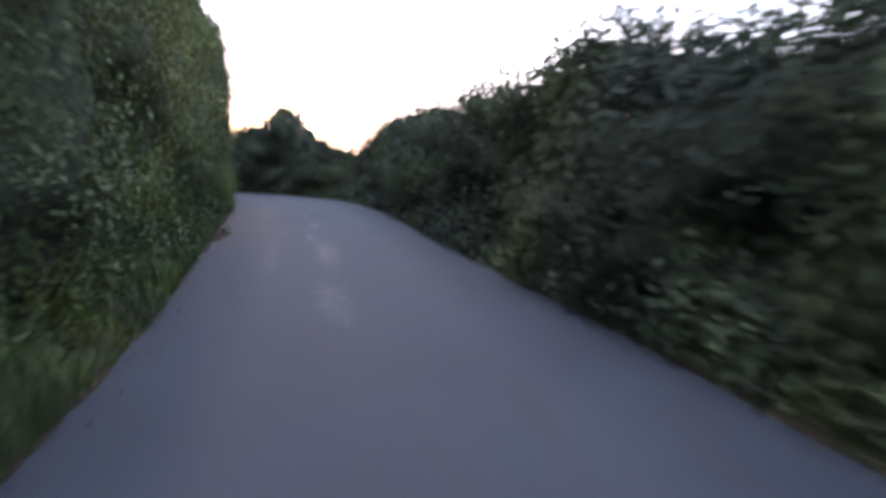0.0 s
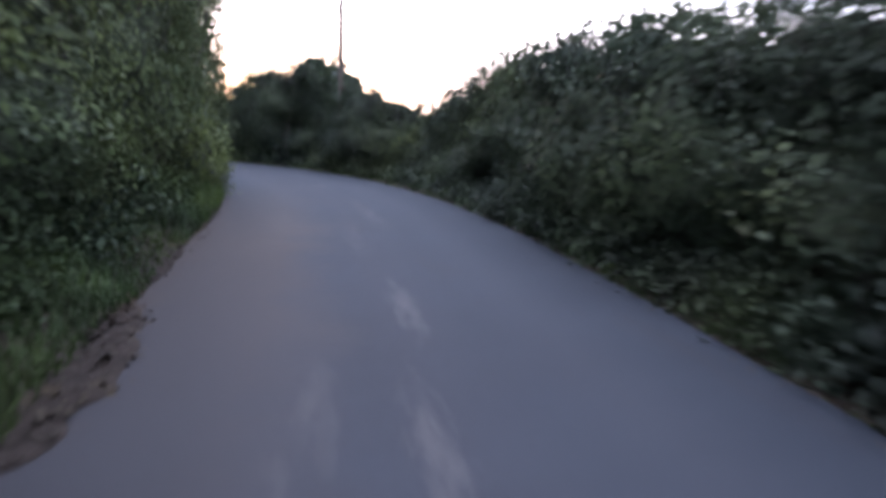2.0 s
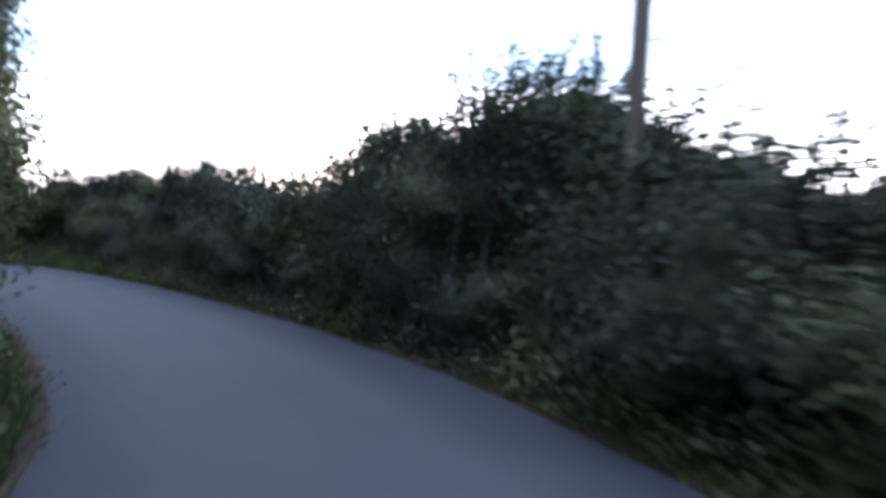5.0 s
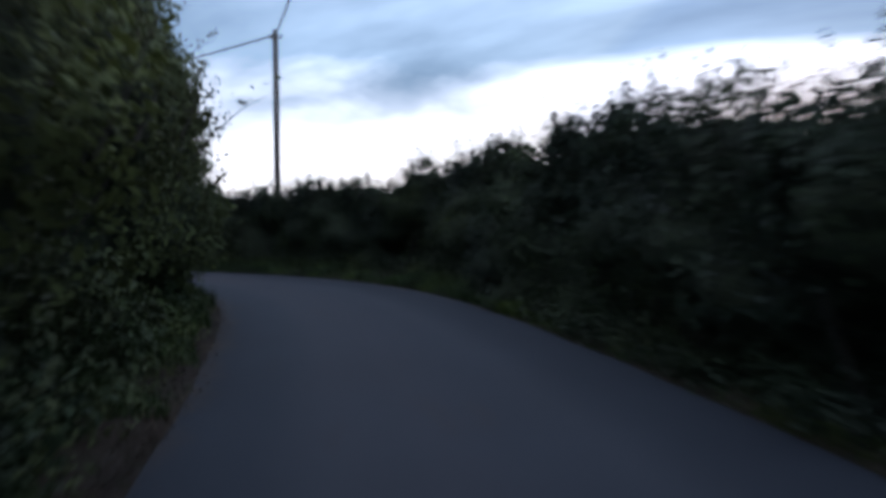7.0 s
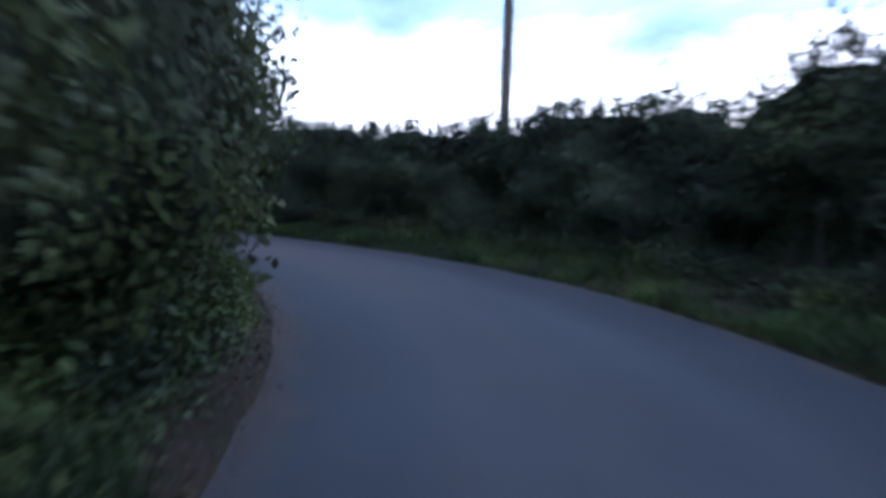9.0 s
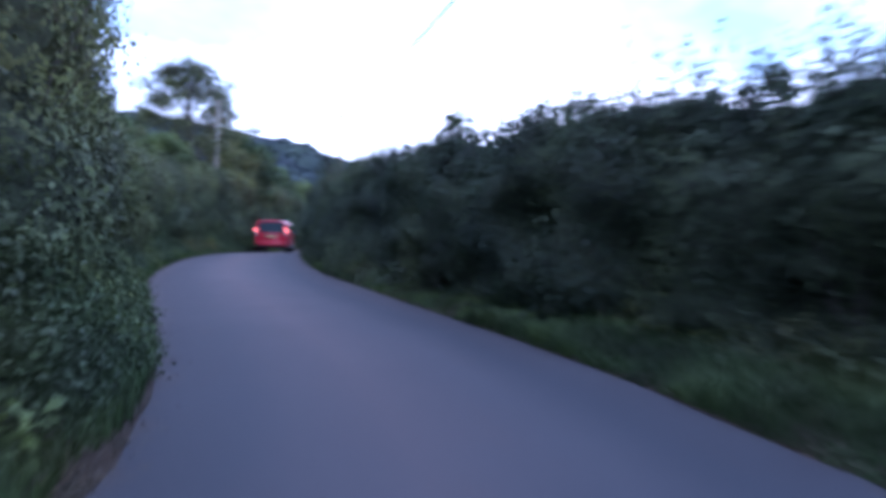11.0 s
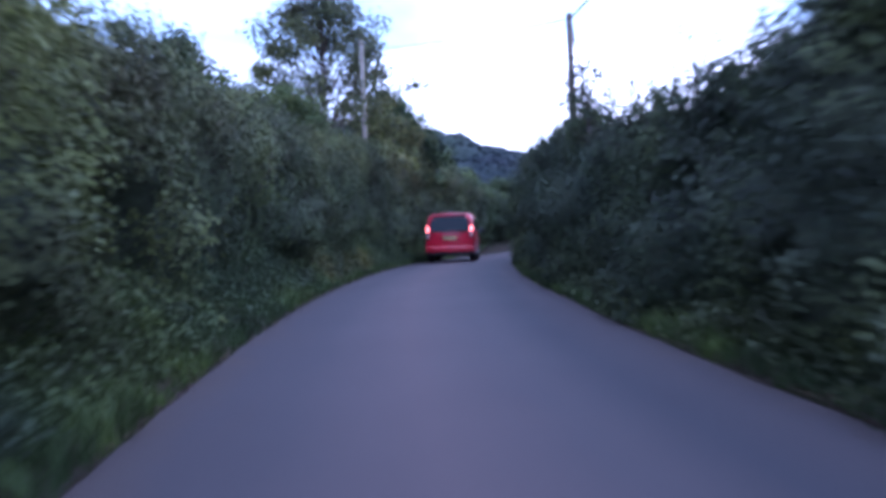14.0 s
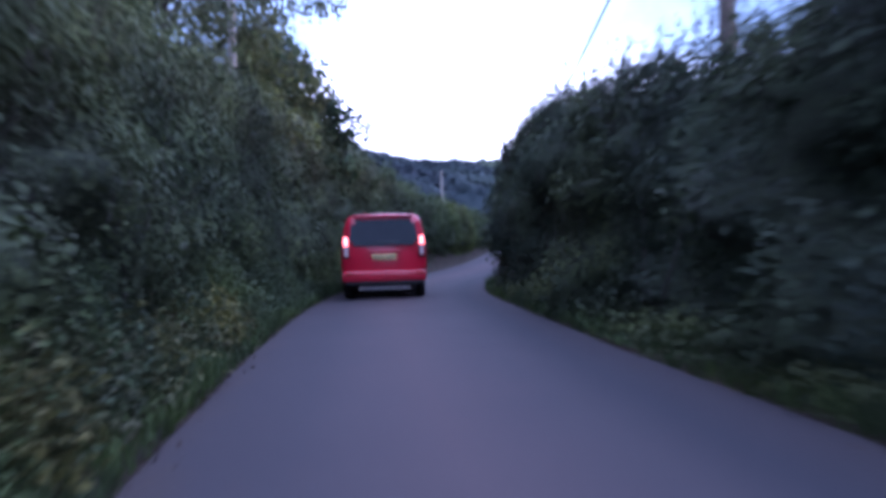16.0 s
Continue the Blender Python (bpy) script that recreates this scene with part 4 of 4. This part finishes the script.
washed_earth(8.7, 11.3, 0.22, 94)
washed_earth(7.2, 8.2, 0.07, 95)
washed_earth(12.0, 13.8, 0.05, 96)
leaf_litter(-1, -3, 105, 16000, 91)
leaf_litter(1, -3, 105, 10000, 92)
undergrowth(-1, 0, 30, 71, LEAF_LOW, "green nettles and ferns along the bank", 0.35, 0.95, 0.5, 45, 0.09)
undergrowth(-1, 30, 56, 72, LEAF_LOW, "green nettles and ferns along the bank", 0.35, 0.95, 0.45, 40, 0.09)
undergrowth(-1, 24, 53, 80, LEAF_TALL, "dark ivy trailing down the earth bank", 0.2, 0.7, 0.16, 26, 0.055)
undergrowth(-1, 56, 80, 73, LEAF_LOW, "lush nettles and docks below the hedge", 0.22, 1.2, 0.8, 115, 0.066)
undergrowth(-1, 58, 67.5, 81, LEAF_LOW, "low weeds leaning over the tarmac's edge", 0.02, 0.4, 0.36, 34, 0.06)
undergrowth(-1, 80, 106, 74, LEAF_LOW, "lush nettles and docks below the hedge", 0.22, 1.2, 0.8, 115, 0.066)
undergrowth(-1, 83.5, 89.5, 75, LEAF_DRY, "yellowing seeding docks at the lane's edge", 0.12, 0.7, 0.58, 44, 0.075)
undergrowth(1, -3, 18, 78, LEAF_HEDGE, "dark ivy and weeds along the hedge foot", 0.04, 0.5, 0.34, 60, 0.085)
undergrowth(1, 18, 40, 79, LEAF_HEDGE, "dark ivy and weeds along the hedge foot", 0.08, 0.75, 0.32, 60, 0.085)
undergrowth(1, 40, 66, 76, LEAF_TALL, "low weeds along the grass verge", 0.85, 1.25, 0.3, 30, 0.07)
undergrowth(1, 66, 98, 77, LEAF_TALL, "low weeds along the hedge foot", 0.15, 0.6, 0.3, 35, 0.09)

tree(-69.8, 36.7, 11.3, 4.6, 2.8, 5, LEAF_TREE, "tall airy ash tree with open crown behind the hedge", 125, 170, 0.17, 0.7, (0.11, 0.23))
tree(-86.8, 24.5, 14.0, 4.2, 4.0, 6, LEAF_DARK, "dark dense tree behind the hedge", 46, 240, 0.31)
tree(-78.0, 31.0, 8.6, 3.6, 2.5, 7, LEAF_DARK, "dark dense tree behind the hedge", 40, 220, 0.27)
tree(-74.5, 26.0, 8.2, 3.4, 2.5, 8, LEAF_DARK, "dark dense tree behind the hedge", 40, 220, 0.27)
tree(-74.6, 39.4, 7.6, 2.6, 1.8, 13, LEAF_DARK, "dark dense hedgerow tree below the ash", 40, 260, 0.22)
tree(-80.0, 38.6, 7.4, 2.6, 1.6, 14, LEAF_DARK, "dark dense hedgerow tree below the ash", 40, 260, 0.22)
tree(-66.8, 33.2, 6.6, 2.4, 1.8, 15, LEAF_DARK, "dark dense hedgerow tree below the ash", 36, 250, 0.22)
tree(-92.0, 40.2, 8.4, 3.0, 1.6, 9, LEAF_DARK, "dark bushy tree standing over the bend", 36, 320, 0.22)
tree(-97.0, 42.2, 7.0, 2.3, 1.4, 10, LEAF_DARK, "dark bushy tree standing over the bend", 34, 320, 0.22)
tree(-1.9, 78.6, 7.0, 2.8, 2.2, 12, LEAF_TREE, "round field tree against the evening glow", 34, 300, 0.22)

for ss, su, sh, sw in ((82.4, 1.15, 4.35, 0.85), (83.9, 1.25, 4.0, 0.75), (64.8, 1.1, 3.55, 0.6)):
    sx, sy = place(ss, half(ss, 1) + su)
    tree(float(sx), float(sy), sh, sw, 1.9, int(ss * 10), LEAF_HEDGE, "slender young tree growing up through the hedge", 22, 90, 0.075)
tree(-61.7, 36.3, 5.7, 2.0, 2.4, 21, LEAF_PALE, "yellow-green bushy tree leaning over the hedge", 44, 330, 0.12)
for bx, by, bh, bs in ((-122.0, 45.5, 6.9, 3.6), (-124.0, 50.5, 5.9, 3.8)):
    tree(bx, by, bh, bs, 0.8, int(-bx + by), LEAF_PALE, "pale green bushy tree on the slope beyond the bend", 34, 300, 0.28)


def canopy(x, y):
    """Height of the treetops on the ridge."""
    q = np.stack([x, y, 0 * x], 1)
    g = terrain(x, y)
    crowns = 3.4 * np.sqrt(np.maximum(value_noise(q / 5.0, 81) - 0.12, 0)) + 1.1 * value_noise(q / 1.9, 82) + 1.6 * value_noise(q / 17.0, 83)
    return g + (2.2 + crowns) * np.clip((g - 1.2 - 2.5 * value_noise(q / 30.0, 3)) / 2.0, 0, 1) - 0.3


def far_woods():
    """Woodland on the ridge across the valley: a billowing roof of crowns with leafy edges."""
    rng = np.random.default_rng(77)
    gx, gy = np.arange(-275, -150, 1.3), np.arange(-60, 151, 1.3)
    x, y = (g.ravel() for g in np.meshgrid(gx, gy, indexing="ij"))
    i = np.arange(len(x)).reshape(len(gx), len(gy))
    q = np.stack([i[:-1, :-1], i[1:, :-1], i[1:, 1:], i[:-1, 1:]], -1).reshape(-1, 4)
    root = new("far_woods")
    tagged(root, "dark woodland covering the ridge across the valley", "woods", kind="stuff")
    child("tree_canopy", mesh_from("tree_canopy", np.stack([x, y, canopy(x, y)], 1), quads=q, material=LEAF_WOODS_HAZY, smooth=True), root, kind="stuff")
    n = 70000
    x, y = rng.uniform(-260, -152, n), rng.uniform(-50, 140, n)
    z = canopy(x, y)
    keep = z > terrain(x, y) + 1.5
    x, y, z = x[keep], y[keep], z[keep]
    e = 0.6
    slope = np.stack([-(canopy(x + e, y) - z) / e, -(canopy(x, y + e) - z) / e, np.ones_like(x)], 1)
    at = np.stack([x, y, z + rng.normal(0.1, 0.25, len(x))], 1)
    child("leaves", leaf_mesh("leaves", rng, at, unit(slope), 1.0, LEAF_WOODS_HAZY, slim=0.8), root, kind="stuff")


far_woods()

POLE_A, POLE_B, POLE_C, POLE_D, POLE_E = (-0.43, 26.57), (-23.6, 47.1), (-57.6, 45.05), (-66.3, 38.6), (-90.7, 48.2)
utility_pole(*POLE_A, 7.75, POLE_WOOD, "dark wooden utility pole standing in the hedge", 0.085, (0.004, 0), 0.9)
utility_pole(*POLE_B, 8.35, POLE_WOOD, "dark wooden utility pole standing in the hedge", 0.135, (-0.006, 0.004), 0.5)
utility_pole(*POLE_C, 6.95, POLE_WOOD, "dark wooden utility pole rising from the hedge", 0.13, (0.002, -0.004), 0.0)
utility_pole(*POLE_D, 8.6, POLE_GREY, "weathered grey wooden pole in front of a tree", 0.115, (0, 0.003), 0.2)
utility_pole(*POLE_E, 4.7, POLE_GREY, "weathered grey wooden pole beyond the bend", 0.10, (0.004, 0), 0.0, -0.4)
wire((*POLE_A, 7.5), (*POLE_B, 8.15), 0.5)
wire((*POLE_B, 8.15), (*POLE_C, 6.8), 0.45)
POLE_F = (-125.0, 63.0)
utility_pole(*POLE_F, 5.6, POLE_WOOD, "short dark wooden pole behind the far hedge", 0.11, (0, 0), 0.3)
wire((*POLE_C, 6.8), (*POLE_F, 5.5), 0.3, 0.03)
wire((*POLE_D, 8.2), (*POLE_C, 6.8), 0.12, 0.012)


# ---------------------------------------------------------------- the red van
VAN_RED = plain("red_van_paint", (0.40, 0.006, 0.024), 0.36, 0.0, 0.06, 3.0, coat=0.4)
DARK_GLASS = plain("dark_tinted_glass", (0.012, 0.014, 0.018), 0.12, 0.0, 0.1, 5.0)
DARK_GLASS.node_tree.nodes["Principled BSDF"].inputs["Specular IOR Level"].default_value = 0.25
BLACK_TRIM = plain("black_plastic_trim", (0.018, 0.018, 0.02), 0.55)
RUBBER = plain("tyre_rubber", (0.014, 0.014, 0.015), 0.85)
ALLOY = plain("wheel_alloy", (0.35, 0.36, 0.38), 0.35, 0.9)
PLATE_YELLOW = plain("yellow_reflective_plate", (0.72, 0.52, 0.22), 0.4)
CLEAR_LENS = plain("pale_lamp_lens", (0.46, 0.34, 0.34), 0.15)


def lit(name, colour, strength):
    m = Nodes(name)
    m.done(colour, 0.2)
    m.bsdf.inputs["Emission Color"].default_value = (*colour, 1)
    m.bsdf.inputs["Emission Strength"].default_value = strength
    return m.mat


TAIL_LIT = lit("lit_tail_lamp", (1.0, 0.16, 0.12), 5.0)
HEAD_LIT = lit("lit_headlamp", (1.0, 0.86, 0.62), 8.0)


def lean_of(z):
    return 0.13 * max(0.0, z - 1.0)


def van_section(y, zb, zt, w, tumble=0.14):
    """Right half of the body's outline from the sill's middle to the roof's middle."""
    h = zt - zb
    pts = [(0, zb), (w - 0.10, zb), (w - 0.03, zb + 0.05 * h), (w, zb + 0.28 * h), (w, zb + 0.48 * h), (w - 0.02, zb + 0.60 * h),
           (w - tumble * 0.75, zb + 0.88 * h), (w - tumble * 1.25, zb + 0.965 * h), (w - tumble * 2.4, zt), (0, zt + 0.015)]
    return [(x, y, z) for x, z in pts]


def van_body():
    bm = bmesh.new()
    stations = [(0.0, 0.44, 1.88, 0.90), (0.05, 0.38, 1.925, 0.955), (0.16, 0.35, 1.945, 0.975), (0.8, 0.33, 1.955, 0.985), (1.8, 0.33, 1.96, 0.985), (2.8, 0.33, 1.955, 0.985),
                (3.25, 0.33, 1.93, 0.98), (3.55, 0.33, 1.78, 0.975), (3.95, 0.33, 1.42, 0.965), (4.15, 0.33, 1.20, 0.955), (4.6, 0.33, 1.08, 0.93), (4.88, 0.34, 0.94, 0.86), (5.0, 0.40, 0.80, 0.72)]
    rings = []
    for y, zb, zt, w in stations:
        tumble = 0.14 if zt > 1.5 else 0.06
        right = van_section(y, zb, zt, w, tumble)
        ring = right + [(-x, yy, z) for x, yy, z in right[-2:0:-1]]
        rings.append([bm.verts.new((x, yy + (lean_of(z) * (1 - y / 0.8) if y < 0.8 else 0), z)) for x, yy, z in ring])
    n = len(rings[0])
    for a, b in zip(rings, rings[1:]):
        for i in range(n):
            bm.faces.new((a[i], a[(i + 1) % n], b[(i + 1) % n], b[i]))
    bm.faces.new(rings[0][::-1])
    bm.faces.new(rings[-1])
    bmesh.ops.recalc_face_normals(bm, faces=bm.faces)
    return bm


def panel(corners, thick, out, round_by=0.06):
    """A flat panel with rounded corners, standing proud by thick along out."""
    bm = bmesh.new()
    vs = [bm.verts.new(c) for c in corners]
    bm.faces.new(vs)
    if round_by:
        bmesh.ops.bevel(bm, geom=list(bm.verts), offset=round_by, segments=4, affect="VERTICES")
    got = bmesh.ops.extrude_face_region(bm, geom=list(bm.faces))
    moved = [g for g in got["geom"] if isinstance(g, bmesh.types.BMVert)]
    bmesh.ops.translate(bm, verts=moved, vec=Vector(out) * thick)
    bmesh.ops.recalc_face_normals(bm, faces=bm.faces)
    return bm


def wheel(van, x, y):
    side = 1 if x > 0 else -1
    hub = new("wheel")
    hub.parent = van
    hub.location = (x, y, 0.34)
    hub.rotation_euler = (0, math.radians(90 * side), 0)
    part("tyre", lathe(bmesh.new(), [(0.20, -0.11), (0.31, -0.11), (0.335, -0.08), (0.34, 0.0), (0.335, 0.08), (0.31, 0.11), (0.20, 0.11)], 28), RUBBER, hub)
    part("rim", lathe(bmesh.new(), [(0.19, 0.04), (0.205, 0.112), (0.16, 0.10), (0.07, 0.085), (0.06, 0.118), (0.02, 0.12)], 20), ALLOY, hub, "silver alloy rim")


def red_van(s, lat):
    van = new("van")
    x, y = place(s, lat)
    rise = float(grade(s + 4.05) - grade(s + 0.92)) / 3.13
    van.location = (float(x), float(y), float(grade(s + 0.92)) - 0.92 * rise)
    van.rotation_euler = (math.atan(rise), 0, float(heading(s - 1.0)) + 0.02)
    tagged(van, "red passenger van with lit tail lamps standing in the lane", "van")
    part("body", van_body(), VAN_RED, van)
    back = lambda z: lean_of(z)
    part("rear_window", panel([(-0.79, back(1.22) - 0.002, 1.22), (0.79, back(1.22) - 0.002, 1.22), (0.72, back(1.81) - 0.002, 1.81), (-0.72, back(1.81) - 0.002, 1.81)], 0.03, (0, -1, 0.1), 0.09), DARK_GLASS, van, "dark tinted rear window", False)
    part("rear_wiper", box(bmesh.new(), 0.1, back(1.3) - 0.03, 1.30, 0.55, 0.02, 0.025, 0.006), BLACK_TRIM, van)
    part("spoiler", box(bmesh.new(), 0, back(1.88) + 0.03, 1.90, 1.36, 0.20, 0.05, 0.02), VAN_RED, van)
    for sx in (-1, 1):
        lamp = new("tail_lamp")
        lamp.parent = van
        lx = sx * 0.86
        part("housing", box(bmesh.new(), lx, 0.055, 1.20, 0.14, 0.16, 0.50, 0.03), BLACK_TRIM, lamp)
        part("brake_lens", box(bmesh.new(), lx, -0.028, 1.33, 0.09, 0.03, 0.19, 0.012), TAIL_LIT, lamp, "glowing red brake lens")
        part("reversing_lens", box(bmesh.new(), lx, -0.03, 1.10, 0.085, 0.03, 0.23, 0.012), CLEAR_LENS, lamp, "pale unlit lens")
        part("reflector", box(bmesh.new(), sx * 0.80, -0.10, 0.60, 0.16, 0.02, 0.05, 0.008), plain("red_reflector", (0.35, 0.01, 0.01), 0.2), van)
        part("side_window", panel([(sx * 0.962, 0.45, 1.28), (sx * 0.962, 1.55, 1.28), (sx * 0.885, 1.55, 1.72), (sx * 0.885, 0.62, 1.72)], 0.012, (sx, 0, 0.1), 0.06), DARK_GLASS, van, smooth=False)
        part("side_window", panel([(sx * 0.966, 1.65, 1.28), (sx * 0.966, 2.65, 1.28), (sx * 0.888, 2.65, 1.73), (sx * 0.888, 1.65, 1.73)], 0.012, (sx, 0, 0.1), 0.05), DARK_GLASS, van, smooth=False)
        part("side_window", panel([(sx * 0.966, 2.75, 1.28), (sx * 0.960, 3.72, 1.25), (sx * 0.885, 3.30, 1.72), (sx * 0.885, 2.75, 1.73)], 0.012, (sx, 0, 0.1), 0.05), DARK_GLASS, van, smooth=False)
        mirror = part("door_mirror", box(bmesh.new(), sx * 1.10, 3.55, 1.28, 0.20, 0.10, 0.24, 0.04), BLACK_TRIM, van)
        part("mirror_arm", box(bmesh.new(), sx * 1.0, 3.56, 1.22, 0.12, 0.05, 0.05, 0.01), BLACK_TRIM, mirror)
        part("headlamp", box(bmesh.new(), sx * 0.68, 4.86, 0.84, 0.30, 0.16, 0.16, 0.04), HEAD_LIT, van, "lit headlamp")
        part("sill", box(bmesh.new(), sx * 0.96, 2.3, 0.36, 0.06, 2.2, 0.10, 0.02), BLACK_TRIM, van)
        part("roof_rail", box(bmesh.new(), sx * 0.66, 1.7, 1.99, 0.04, 2.4, 0.035, 0.012), BLACK_TRIM, van)
        for wy in (0.92, 4.05):
            wheel(van, sx * 0.84, wy)
    part("windscreen", panel([(-0.80, 4.05, 1.30), (0.80, 4.05, 1.30), (0.70, 3.42, 1.86), (-0.70, 3.42, 1.86)], 0.015, (0, 0.6, 0.7), 0.06), DARK_GLASS, van, smooth=False)
    part("rear_bumper", box(bmesh.new(), 0, 0.02, 0.53, 1.90, 0.22, 0.24, 0.05), VAN_RED, van)
    part("bumper_skirt", box(bmesh.new(), 0, 0.04, 0.38, 1.78, 0.20, 0.10, 0.03), BLACK_TRIM, van, "black lower bumper skirt")
    part("underbody", box(bmesh.new(), 0, 2.4, 0.33, 1.5, 4.2, 0.12, 0.03), BLACK_TRIM, van)
    part("tailgate_trim", box(bmesh.new(), 0, -0.012, 1.08, 0.74, 0.04, 0.06, 0.015), VAN_RED, van)
    plate = part("number_plate", box(bmesh.new(), 0, -0.014, 0.96, 0.54, 0.02, 0.125, 0.008), PLATE_YELLOW, van, "yellow rear number plate")
    for k in range(7):
        part("plate_bar", box(bmesh.new(), -0.21 + 0.07 * k + (0.012 if k > 3 else 0), -0.027, 0.96, 0.042, 0.004, 0.075), BLACK_TRIM, plate, smooth=False)
    for sx in (-0.68, 0.68):
        beam = new("headlamp_beam", bpy.data.lights.new("headlamp_beam", "SPOT"))
        beam.data.energy, beam.data.spot_size, beam.data.spot_blend, beam.data.shadow_soft_size, beam.data.color = 60, radians(75), 0.8, 0.06, (1.0, 0.82, 0.55)
        beam.parent = van
        beam.matrix_local = look((sx, 5.02, 0.84), (sx * 1.6, 14.0, 0.1))
    part("exhaust", lathe(bmesh.new(), [(0.03, 0.24), (0.03, 0.27)], 10, (0.45, 0.08)), METAL, van)
    return van


red_van(96.5, -0.5)
